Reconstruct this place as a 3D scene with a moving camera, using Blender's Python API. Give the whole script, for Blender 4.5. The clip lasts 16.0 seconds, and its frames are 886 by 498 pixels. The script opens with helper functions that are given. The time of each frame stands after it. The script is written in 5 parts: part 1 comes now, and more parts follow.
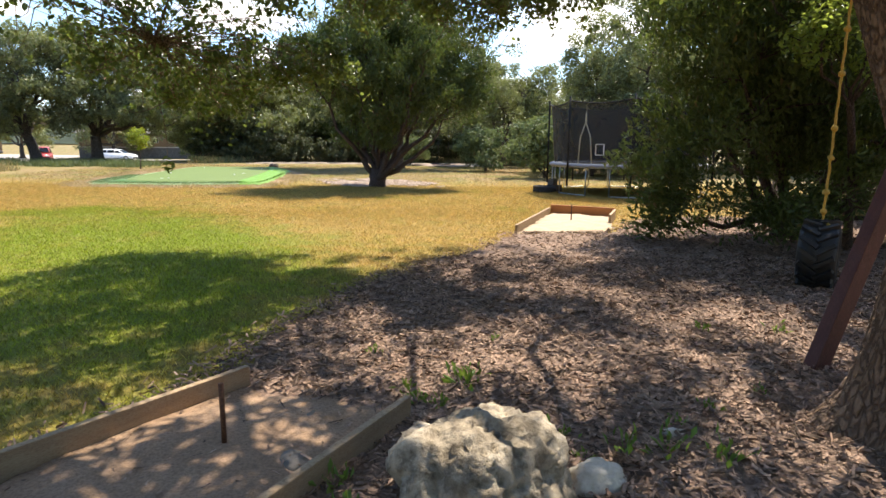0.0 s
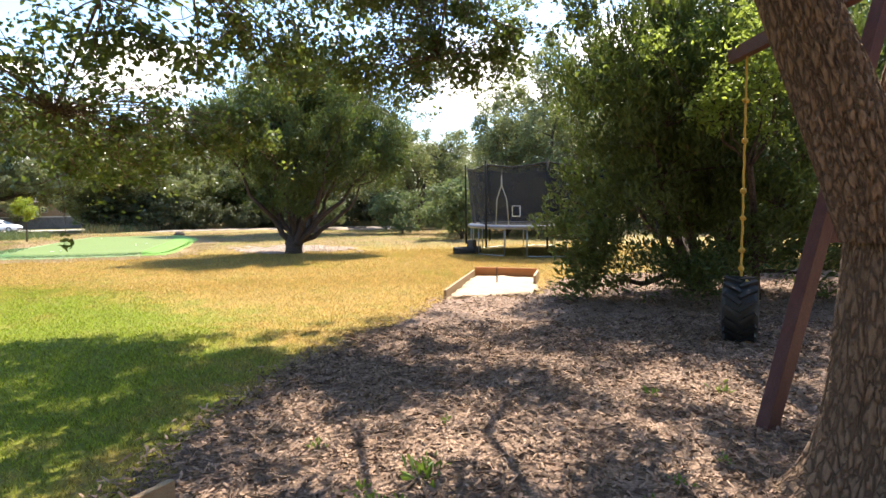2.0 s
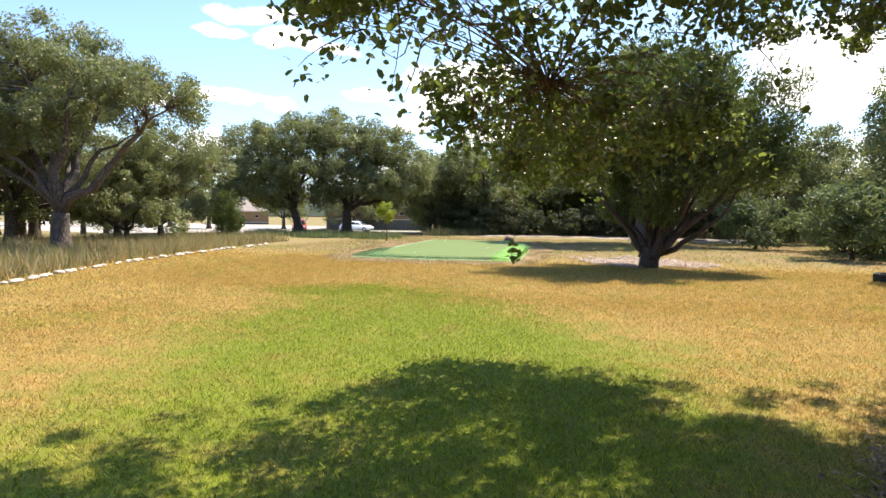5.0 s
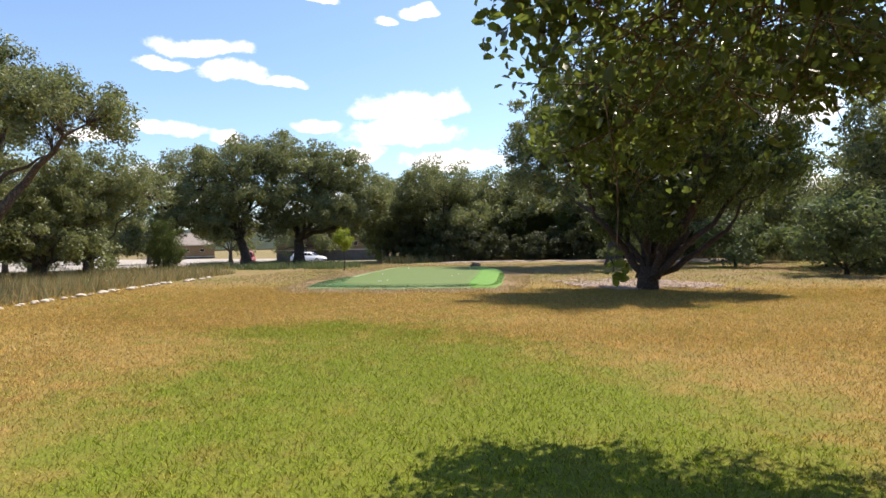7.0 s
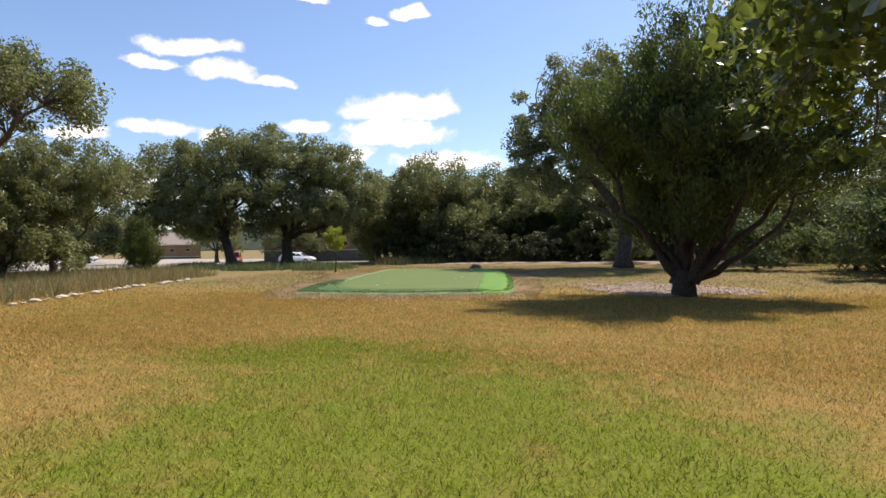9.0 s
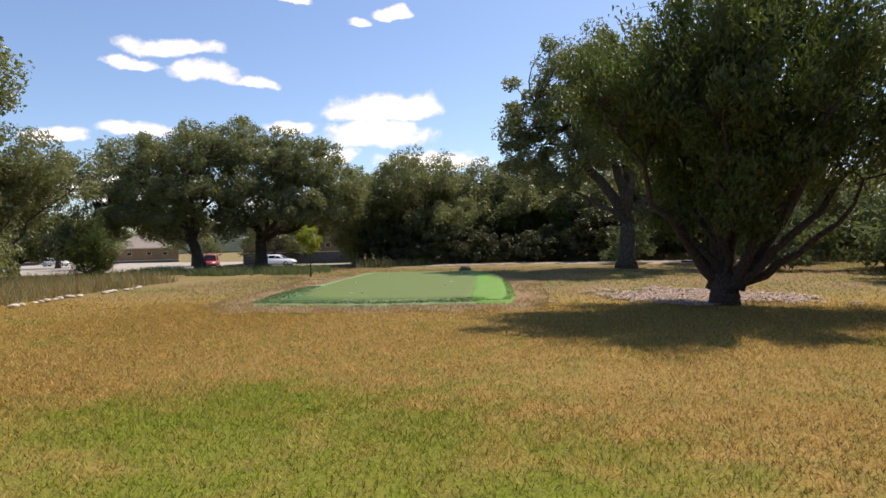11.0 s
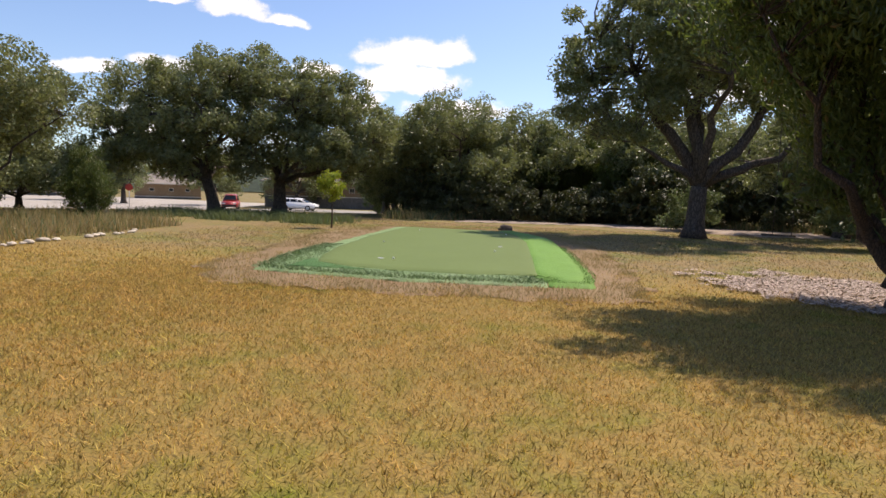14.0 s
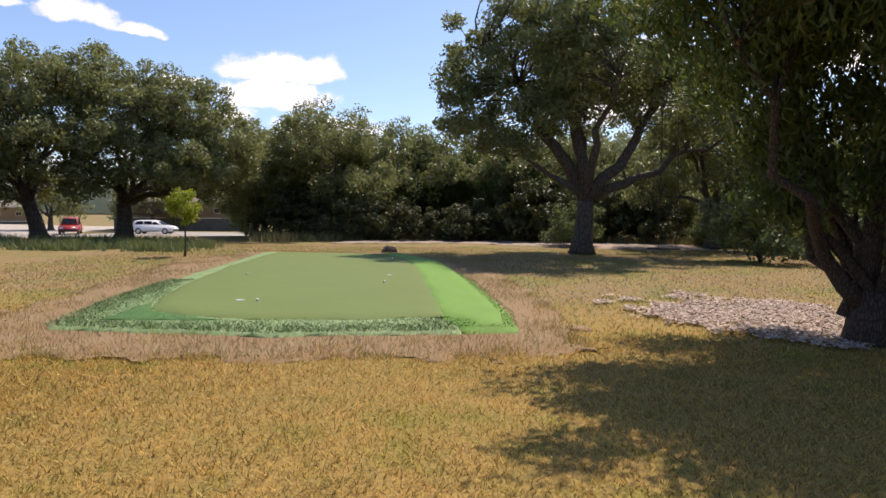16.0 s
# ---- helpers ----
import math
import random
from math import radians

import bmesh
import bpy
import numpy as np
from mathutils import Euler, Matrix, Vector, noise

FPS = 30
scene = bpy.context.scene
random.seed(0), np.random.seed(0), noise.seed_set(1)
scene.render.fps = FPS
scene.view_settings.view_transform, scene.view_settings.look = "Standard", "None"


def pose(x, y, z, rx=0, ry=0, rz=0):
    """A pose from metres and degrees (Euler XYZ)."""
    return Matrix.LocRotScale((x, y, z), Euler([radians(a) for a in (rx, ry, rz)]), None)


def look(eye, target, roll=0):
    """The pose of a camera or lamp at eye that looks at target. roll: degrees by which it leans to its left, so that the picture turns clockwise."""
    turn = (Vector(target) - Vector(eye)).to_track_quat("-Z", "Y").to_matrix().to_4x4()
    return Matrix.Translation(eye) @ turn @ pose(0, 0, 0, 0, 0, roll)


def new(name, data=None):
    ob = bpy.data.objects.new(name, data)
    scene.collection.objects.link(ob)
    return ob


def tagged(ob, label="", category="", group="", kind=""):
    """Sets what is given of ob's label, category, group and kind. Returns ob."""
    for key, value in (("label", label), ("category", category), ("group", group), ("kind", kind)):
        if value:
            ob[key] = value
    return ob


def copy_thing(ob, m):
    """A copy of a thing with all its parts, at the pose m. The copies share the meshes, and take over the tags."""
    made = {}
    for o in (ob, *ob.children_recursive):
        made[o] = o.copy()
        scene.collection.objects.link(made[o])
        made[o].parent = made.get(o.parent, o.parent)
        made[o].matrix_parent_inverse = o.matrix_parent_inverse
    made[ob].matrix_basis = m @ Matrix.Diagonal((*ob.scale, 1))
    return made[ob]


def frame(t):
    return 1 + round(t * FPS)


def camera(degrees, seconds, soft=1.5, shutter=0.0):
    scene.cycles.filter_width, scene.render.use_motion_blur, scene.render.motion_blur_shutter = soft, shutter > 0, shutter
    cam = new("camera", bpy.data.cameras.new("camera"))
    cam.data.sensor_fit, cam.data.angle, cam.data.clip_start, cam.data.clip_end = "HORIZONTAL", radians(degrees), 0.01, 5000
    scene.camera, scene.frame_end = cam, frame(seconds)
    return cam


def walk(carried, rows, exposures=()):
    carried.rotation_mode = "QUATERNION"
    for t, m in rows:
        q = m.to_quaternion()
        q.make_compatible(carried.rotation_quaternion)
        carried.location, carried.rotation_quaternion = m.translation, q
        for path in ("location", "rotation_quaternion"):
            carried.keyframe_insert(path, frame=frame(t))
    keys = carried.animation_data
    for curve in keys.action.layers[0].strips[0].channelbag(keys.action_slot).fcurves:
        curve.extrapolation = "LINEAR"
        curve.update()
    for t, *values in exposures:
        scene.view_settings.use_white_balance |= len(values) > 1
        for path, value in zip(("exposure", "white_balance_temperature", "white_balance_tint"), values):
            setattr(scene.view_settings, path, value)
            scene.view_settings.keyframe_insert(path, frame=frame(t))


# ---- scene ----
cam = camera(73.9, 16.0)
PATH = [
    (0, (0.034, 0.008, 1.48), (0.024, 1.977, 1.128), 0.5),
    (0.5, (0.059, 0.037, 1.503), (0.226, 2.002, 1.166), -0.6),
    (1, (0.059, 0.045, 1.521), (0.343, 2.005, 1.241), -1.3),
    (1.5, (0.01, 0.097, 1.542), (0.332, 2.06, 1.342), -1.6),
    (2, (-0.165, 0.246, 1.554), (0.114, 2.221, 1.405), -0.7),
    (2.5, (-0.374, 0.478, 1.552), (-0.356, 2.474, 1.427), -1.0),
    (3, (-0.634, 0.818, 1.547), (-0.91, 2.793, 1.392), -1.3),
    (3.5, (-0.954, 1.034, 1.547), (-1.359, 2.981, 1.337), -1.8),
    (4, (-1.307, 1.355, 1.521), (-1.818, 3.282, 1.364), -1.4),
    (4.5, (-1.735, 1.638, 1.533), (-2.349, 3.536, 1.396), -0.4),
    (5, (-2.126, 1.926, 1.55), (-2.811, 3.802, 1.431), 0.4),
    (7.5, (-3.602, 4.294, 1.323), (-4.111, 6.228, 1.307), -1.2),
    (8, (-3.742, 4.534, 1.361), (-4.249, 6.468, 1.343), -1.0),
    (8.5, (-4.092, 5.079, 1.331), (-4.593, 7.015, 1.312), -0.9),
    (11, (-5.079, 8.271, 1.298), (-5.528, 10.219, 1.28), -1.4),
    (11.5, (-5.306, 8.723, 1.322), (-5.654, 10.692, 1.286), -0.5),
    (12, (-5.535, 9.282, 1.325), (-5.906, 11.246, 1.238), 1.1),
    (12.5, (-5.751, 9.761, 1.321), (-6.236, 11.696, 1.178), 2.4),
    (13, (-5.958, 10.257, 1.316), (-6.509, 12.171, 1.135), 2.2),
    (13.5, (-6.226, 10.757, 1.371), (-6.773, 12.672, 1.188), 1.8),
    (14, (-6.437, 11.253, 1.402), (-6.955, 13.176, 1.218), 1.7),
    (14.5, (-6.575, 11.808, 1.448), (-7.068, 13.737, 1.264), 1.7),
    (15, (-6.771, 12.308, 1.446), (-7.233, 14.245, 1.266), 1.6),
    (15.5, (-6.921, 12.819, 1.436), (-7.271, 14.782, 1.283), 1.3),
    (16, (-7.039, 13.348, 1.464), (-7.15, 15.341, 1.345), 0.6),
]
walk(cam, [(t, look(eye, target, roll)) for t, eye, target, roll in PATH], exposures=[(0, 1.15, 7000, 10), (1, 1.52, 7000, 10), (3, 1.58, 7000, 10), (5, 1.1, 7000, 11), (7.5, 0.44, 7000, 14), (11, 0.12, 7200, 16), (16, 0.24, 7200, 19)])

# ---- light ----
SUN_AZ, SUN_EL = 30.0, 57.0
world = bpy.data.worlds.new("sky")
scene.world = world
world.use_nodes = True
wn, wl = world.node_tree.nodes, world.node_tree.links
wn.clear()


def wmath(op, a, b=None, c=None, clamp=False):
    n = wn.new("ShaderNodeMath")
    n.operation, n.use_clamp = op, clamp
    for i, v in enumerate((a, b, c)):
        if v is None:
            continue
        if isinstance(v, (int, float)):
            n.inputs[i].default_value = v
        else:
            wl.new(v, n.inputs[i])
    return n.outputs[0]


def make_sky():
    sky = wn.new("ShaderNodeTexSky")
    sky.sky_type, sky.sun_disc = "NISHITA", False
    sky.sun_elevation, sky.sun_rotation = radians(SUN_EL), radians(SUN_AZ)
    sky.air_density, sky.dust_density, sky.ozone_density = 1.0, 0.6, 2.2
    co = wn.new("ShaderNodeTexCoord")
    sep = wn.new("ShaderNodeSeparateXYZ")
    wl.new(co.outputs["Generated"], sep.inputs[0])
    az = wmath("MULTIPLY", wmath("ARCTAN2", sep.outputs[0], sep.outputs[1]), 57.2958)
    el = wmath("MULTIPLY", wmath("ARCSINE", sep.outputs[2]), 57.2958)
    n1 = wn.new("ShaderNodeTexNoise")
    n1.inputs["Scale"].default_value, n1.inputs["Detail"].default_value, n1.inputs["Roughness"].default_value = 15.0, 9.0, 0.62
    mp = wn.new("ShaderNodeMapping")
    mp.inputs["Scale"].default_value = (1, 1, 1.4)
    wl.new(co.outputs["Generated"], mp.inputs[0])
    wl.new(mp.outputs[0], n1.inputs["Vector"])
    puff = wmath("SUBTRACT", n1.outputs[0], 0.5)
    n2 = wn.new("ShaderNodeTexNoise")
    n2.inputs["Scale"].default_value, n2.inputs["Detail"].default_value = 16.0, 4.0
    wl.new(co.outputs["Generated"], n2.inputs["Vector"])
    sp = wn.new("ShaderNodeSeparateColor")
    wl.new(n2.outputs["Color"], sp.inputs[0])
    az = wmath("ADD", az, wmath("MULTIPLY", wmath("SUBTRACT", sp.outputs[0], 0.5), 4.0))
    el = wmath("ADD", el, wmath("MULTIPLY", wmath("SUBTRACT", sp.outputs[1], 0.5), 2.2))
    # clouds: azimuth, elevation, half width, half height in degrees
    clouds = [(-37.9, 17.2, 4.6, 1.2), (-34.5, 15.2, 4.0, 1.3), (-30.0, 14.8, 2.0, 0.8), (-40.8, 15.6, 2.3, 0.8),
              (-18.6, 12.7, 6.0, 1.9), (-19.1, 10.1, 6.0, 1.8), (-27.6, 11.1, 3.0, 0.9), (-14.2, 7.6, 5.4, 1.6), (-23.4, 8.3, 2.2, 1.1),
              (-40.2, 10.1, 3.4, 1.0), (-35.3, 9.7, 1.9, 0.9), (-45.5, 9.4, 2.2, 0.9), (-43.2, 5.3, 3.6, 1.9), (-20.7, 20.4, 1.3, 0.6), (-17.4, 21.2, 2.1, 0.8), (-26.9, 22.3, 2.4, 0.7),
              (2.5, 22.5, 3.6, 1.4), (12.0, 11.0, 7.0, 5.5), (30.0, 14.0, 12.0, 4.0), (0.0, 3.0, 40.0, 3.0)]
    total = None
    for a, e, w, h in clouds:
        dx = wmath("DIVIDE", wmath("SUBTRACT", az, a), w)
        dy = wmath("DIVIDE", wmath("SUBTRACT", el, e), h)
        low = wmath("MULTIPLY", wmath("MINIMUM", dy, 0.0), 1.5)
        d = wmath("ADD", wmath("MULTIPLY", dx, dx), wmath("ADD", wmath("MULTIPLY", dy, dy), wmath("MULTIPLY", low, low)))
        m = wmath("SUBTRACT", 1.0, d)
        total = m if total is None else wmath("MAXIMUM", total, m)
    shape = wmath("ADD", wmath("MAXIMUM", total, -1.5), wmath("MULTIPLY", puff, 3.0))
    mask = wmath("MULTIPLY", wmath("ADD", shape, 0.15), 1.1, clamp=True)
    ramp = wn.new("ShaderNodeMapRange")
    ramp.interpolation_type = "SMOOTHSTEP"
    wl.new(mask, ramp.inputs["Value"])
    mix = wn.new("ShaderNodeMix")
    mix.data_type = "RGBA"
    wl.new(ramp.outputs[0], mix.inputs["Factor"])
    tint = wn.new("ShaderNodeMix")
    tint.data_type, tint.blend_type = "RGBA", "MULTIPLY"
    tint.inputs["Factor"].default_value = 1.0
    tint.inputs["B"].default_value = (0.92, 1.04, 1.19, 1)
    wl.new(sky.outputs[0], tint.inputs["A"])
    wl.new(tint.outputs["Result"], mix.inputs["A"])
    mix.inputs["B"].default_value = (8.0, 8.0, 8.3, 1)
    bg = wn.new("ShaderNodeBackground")
    bg.inputs["Strength"].default_value = 0.135
    wl.new(mix.outputs["Result"], bg.inputs[0])
    out = wn.new("ShaderNodeOutputWorld")
    wl.new(bg.outputs[0], out.inputs[0])


make_sky()
sun_dir = Vector((math.sin(radians(SUN_AZ)) * math.cos(radians(SUN_EL)), math.cos(radians(SUN_AZ)) * math.cos(radians(SUN_EL)), math.sin(radians(SUN_EL))))
sun = new("sun", bpy.data.lights.new("sun", "SUN"))
sun.data.energy, sun.data.angle, sun.data.color = 5.0, radians(0.55), (1.0, 0.94, 0.84)
sun.matrix_world = look(sun_dir * 60, (0, 0, 0))

# ---- materials ----
def mat_nodes(name):
    m = bpy.data.materials.new(name)
    m.use_nodes = True
    nt = m.node_tree
    return m, nt.nodes, nt.links, nt.nodes["Principled BSDF"]


def put(links, value, socket):
    if isinstance(value, (int, float, tuple)):
        socket.default_value = (*value, 1) if isinstance(value, tuple) and len(value) == 3 and socket.type == "RGBA" else value
    else:
        links.new(value, socket)


def noise_tex(nodes, links, vec, scale, detail=5.0, rough=0.6, distort=0.0):
    n = nodes.new("ShaderNodeTexNoise")
    n.inputs["Scale"].default_value, n.inputs["Detail"].default_value = scale, detail
    n.inputs["Roughness"].default_value, n.inputs["Distortion"].default_value = rough, distort
    links.new(vec, n.inputs["Vector"])
    return n.outputs[0]


def step_range(nodes, links, v, lo, hi, a=0.0, b=1.0):
    n = nodes.new("ShaderNodeMapRange")
    n.interpolation_type = "SMOOTHSTEP"
    for i, x in zip((1, 2, 3, 4), (lo, hi, a, b)):
        n.inputs[i].default_value = x
    links.new(v, n.inputs[0])
    return n.outputs[0]


def mix_col(nodes, links, f, a, b, blend="MIX"):
    n = nodes.new("ShaderNodeMix")
    n.data_type, n.blend_type = "RGBA", blend
    put(links, f, n.inputs["Factor"])
    put(links, a, n.inputs["A"])
    put(links, b, n.inputs["B"])
    return n.outputs["Result"]


def mathn(nodes, links, op, a, b=0.0, clamp=False):
    n = nodes.new("ShaderNodeMath")
    n.operation, n.use_clamp = op, clamp
    put(links, a, n.inputs[0])
    put(links, b, n.inputs[1])
    return n.outputs[0]


def bump(nodes, links, bsdf, height, strength, distance):
    n = nodes.new("ShaderNodeBump")
    n.inputs["Strength"].default_value, n.inputs["Distance"].default_value = strength, distance
    links.new(height, n.inputs["Height"])
    links.new(n.outputs[0], bsdf.inputs["Normal"])


def surface(name, c1, c2, s1=3.0, s2=40.0, rough=0.8, bump_d=0.004, metal=0.0, stretch=(1, 1, 1), c3=None, rand=0.0, spec=0.4):
    """Two colours over a broad and a fine noise, with relief; rand varies each piece."""
    m, nd, ln, b = mat_nodes(name)
    co = nd.new("ShaderNodeTexCoord")
    mp = nd.new("ShaderNodeMapping")
    mp.inputs["Scale"].default_value = stretch
    ln.new(co.outputs["Object"], mp.inputs[0])
    broad = noise_tex(nd, ln, mp.outputs[0], s1)
    fine = noise_tex(nd, ln, mp.outputs[0], s2, 6, 0.7)
    col = mix_col(nd, ln, step_range(nd, ln, broad, 0.3, 0.7), c1, c2)
    col = mix_col(nd, ln, step_range(nd, ln, fine, 0.35, 0.75), col, c3 or tuple(0.55 * v for v in c1))
    if rand:
        info = nd.new("ShaderNodeObjectInfo")
        geo = nd.new("ShaderNodeNewGeometry")
        r = mathn(nd, ln, "FRACT", mathn(nd, ln, "ADD", info.outputs["Random"], geo.outputs["Random Per Island"]))
        hs = nd.new("ShaderNodeHueSaturation")
        ln.new(step_range(nd, ln, r, 0, 1, 1 - rand, 1 + rand), hs.inputs["Value"])
        ln.new(col, hs.inputs["Color"])
        col = hs.outputs[0]
    ln.new(col, b.inputs["Base Color"])
    ln.new(step_range(nd, ln, fine, 0.2, 0.8, max(0.02, rough - 0.12), min(1, rough + 0.1)), b.inputs["Roughness"])
    b.inputs["Metallic"].default_value, b.inputs["Specular IOR Level"].default_value = metal, spec
    if bump_d:
        bump(nd, ln, b, fine, 0.6, bump_d)
    return m


def leaf_material(name, dark, light, through_col, glow=0.35, rough=0.5):
    m, nd, ln, b = mat_nodes(name)
    geo = nd.new("ShaderNodeNewGeometry")
    co = nd.new("ShaderNodeTexCoord")
    r = geo.outputs["Random Per Island"]
    broad = noise_tex(nd, ln, co.outputs["Object"], 0.8, 3)
    f = mathn(nd, ln, "ADD", mathn(nd, ln, "MULTIPLY", r, 0.6), mathn(nd, ln, "MULTIPLY", broad, 0.5), True)
    col = mix_col(nd, ln, f, dark, light)
    brown = step_range(nd, ln, r, 0.965, 0.985)
    col = mix_col(nd, ln, brown, col, (0.16, 0.1, 0.05))
    ln.new(col, b.inputs["Base Color"])
    b.inputs["Roughness"].default_value = rough
    b.inputs["Specular IOR Level"].default_value = 0.45
    tr = nd.new("ShaderNodeBsdfTranslucent")
    ln.new(mix_col(nd, ln, f, tuple(0.6 * v for v in through_col), through_col), tr.inputs[0])
    mx = nd.new("ShaderNodeMixShader")
    mx.inputs[0].default_value = glow
    ln.new(b.outputs[0], mx.inputs[1])
    ln.new(tr.outputs[0], mx.inputs[2])
    ln.new(mx.outputs[0], nd["Material Output"].inputs[0])
    return m


def bark_material(name, c1, c2, scale=1.0):
    m, nd, ln, b = mat_nodes(name)
    co = nd.new("ShaderNodeTexCoord")
    mp = nd.new("ShaderNodeMapping")
    mp.inputs["Scale"].default_value = (scale, scale, 0.32 * scale)
    ln.new(co.outputs["Object"], mp.inputs[0])
    vo = nd.new("ShaderNodeTexVoronoi")
    vo.feature = "DISTANCE_TO_EDGE"
    vo.inputs["Scale"].default_value = 26.0
    warp = noise_tex(nd, ln, mp.outputs[0], 9, 4)
    add = nd.new("ShaderNodeVectorMath")
    add.operation = "MULTIPLY_ADD"
    ln.new(warp, add.inputs[0])
    add.inputs[1].default_value = (0.08, 0.08, 0.08)
    ln.new(mp.outputs[0], add.inputs[2])
    ln.new(add.outputs[0], vo.inputs["Vector"])
    fine = noise_tex(nd, ln, mp.outputs[0], 70, 6, 0.7)
    ridge = step_range(nd, ln, vo.outputs["Distance"], 0.0, 0.22)
    col = mix_col(nd, ln, step_range(nd, ln, fine, 0.3, 0.7), c1, c2)
    col = mix_col(nd, ln, ridge, tuple(0.6 * v for v in c1), col)
    lichen = step_range(nd, ln, noise_tex(nd, ln, co.outputs["Object"], 3.5, 6), 0.7, 0.8)
    col = mix_col(nd, ln, lichen, col, (0.3, 0.28, 0.24))
    ln.new(col, b.inputs["Base Color"])
    b.inputs["Roughness"].default_value = 0.92
    h = mathn(nd, ln, "ADD", ridge, mathn(nd, ln, "MULTIPLY", fine, 0.5))
    bump(nd, ln, b, h, 0.8, 0.02)
    return m


def lawn_material(name, blades):
    """Watered green patches in straw-dry turf; sheet and blades share it."""
    m, nd, ln, b = mat_nodes(name)
    geo = nd.new("ShaderNodeNewGeometry")
    pos = geo.outputs["Position"]
    mp = nd.new("ShaderNodeMapping")
    mp.vector_type = "TEXTURE"
    mp.inputs["Location"].default_value = (-4.6, 7.6, 0)
    mp.inputs["Rotation"].default_value = (0, 0, radians(30))
    mp.inputs["Scale"].default_value = (3.6, 7.2, 1)
    ln.new(pos, mp.inputs[0])
    vl = nd.new("ShaderNodeVectorMath")
    vl.operation = "LENGTH"
    flat = nd.new("ShaderNodeVectorMath")
    flat.operation = "MULTIPLY"
    flat.inputs[1].default_value = (1, 1, 0)
    ln.new(mp.outputs[0], flat.inputs[0])
    ln.new(flat.outputs[0], vl.inputs[0])
    broad = noise_tex(nd, ln, pos, 0.42, 4, 0.6)
    mid = noise_tex(nd, ln, pos, 2.6, 5, 0.65)
    fine = noise_tex(nd, ln, pos, 38, 4, 0.7)
    inside = step_range(nd, ln, vl.outputs["Value"], 0.35, 1.25, 1.0, 0.0)
    vd = nd.new("ShaderNodeVectorMath")
    vd.operation = "DISTANCE"
    vd.inputs[1].default_value = (-7.9, 12.3, 0)
    ln.new(pos, vd.inputs[0])
    inside = mathn(nd, ln, "MAXIMUM", inside, step_range(nd, ln, vd.outputs["Value"], 0.4, 2.8, 0.75, 0.0))
    g = mathn(nd, ln, "ADD", mathn(nd, ln, "MULTIPLY", inside, 0.85), mathn(nd, ln, "MULTIPLY", mathn(nd, ln, "SUBTRACT", broad, 0.5), 1.5))
    g = mathn(nd, ln, "ADD", g, mathn(nd, ln, "MULTIPLY", mathn(nd, ln, "SUBTRACT", mid, 0.5), 1.3))
    g = step_range(nd, ln, g, -0.05, 0.95)
    straw = mix_col(nd, ln, step_range(nd, ln, mid, 0.35, 0.65), (0.345, 0.225, 0.066), (0.29, 0.207, 0.06))
    col = mix_col(nd, ln, g, straw, (0.16, 0.2, 0.015))
    rust = step_range(nd, ln, noise_tex(nd, ln, pos, 0.9, 5), 0.58, 0.75)
    col = mix_col(nd, ln, mathn(nd, ln, "MULTIPLY", rust, 0.4), col, (0.26, 0.15, 0.05))
    sep = nd.new("ShaderNodeSeparateXYZ")
    ln.new(pos, sep.inputs[0])
    thin = mathn(nd, ln, "MULTIPLY", step_range(nd, ln, sep.outputs[1], 20.5, 25.0), step_range(nd, ln, mid, 0.3, 0.6, 0.3, 0.85))
    col = mix_col(nd, ln, thin, col, mix_col(nd, ln, step_range(nd, ln, broad, 0.42, 0.6), (0.25, 0.185, 0.105), (0.17, 0.175, 0.06)))
    if blades:
        hs = nd.new("ShaderNodeHueSaturation")
        r = geo.outputs["Random Per Island"]
        ln.new(step_range(nd, ln, r, 0, 1, 0.6, 2.2), hs.inputs["Value"])
        ln.new(step_range(nd, ln, mathn(nd, ln, "FRACT", mathn(nd, ln, "MULTIPLY", r, 7.3)), 0, 1, 0.488, 0.515), hs.inputs["Hue"])
        ln.new(col, hs.inputs["Color"])
        ln.new(hs.outputs[0], b.inputs["Base Color"])
        tr = nd.new("ShaderNodeBsdfTranslucent")
        ln.new(hs.outputs[0], tr.inputs[0])
        mx = nd.new("ShaderNodeMixShader")
        mx.inputs[0].default_value = 0.4
        ln.new(b.outputs[0], mx.inputs[1])
        ln.new(tr.outputs[0], mx.inputs[2])
        ln.new(mx.outputs[0], nd["Material Output"].inputs[0])
        b.inputs["Roughness"].default_value = 0.6
    else:
        col = mix_col(nd, ln, step_range(nd, ln, fine, 0.4, 0.7), col, mix_col(nd, ln, 0.7, col, (0.09, 0.07, 0.03)))
        ln.new(col, b.inputs["Base Color"])
        b.inputs["Roughness"].default_value = 0.9
        bump(nd, ln, b, fine, 0.7, 0.02)
    b.inputs["Specular IOR Level"].default_value = 0.2
    return m


M_LAWN, M_BLADE = lawn_material("lawn", False), lawn_material("grass_blade", True)
M_MULCH = surface("wood_mulch", (0.23, 0.145, 0.1), (0.34, 0.23, 0.165), 2.2, 45, 0.95, 0.02, c3=(0.11, 0.07, 0.05))
M_CHIP = surface("wood_chip", (0.36, 0.24, 0.17), (0.2, 0.125, 0.085), 6, 60, 0.9, 0.002, rand=0.6, c3=(0.14, 0.09, 0.065))
M_DIRT = surface("sandy_dirt", (0.3, 0.185, 0.11), (0.36, 0.24, 0.155), 2.0, 60, 0.95, 0.008)
M_SAND = surface("pale_sand", (0.47, 0.36, 0.25), (0.4, 0.3, 0.21), 2.5, 60, 0.95, 0.01, c3=(0.4, 0.3, 0.2))
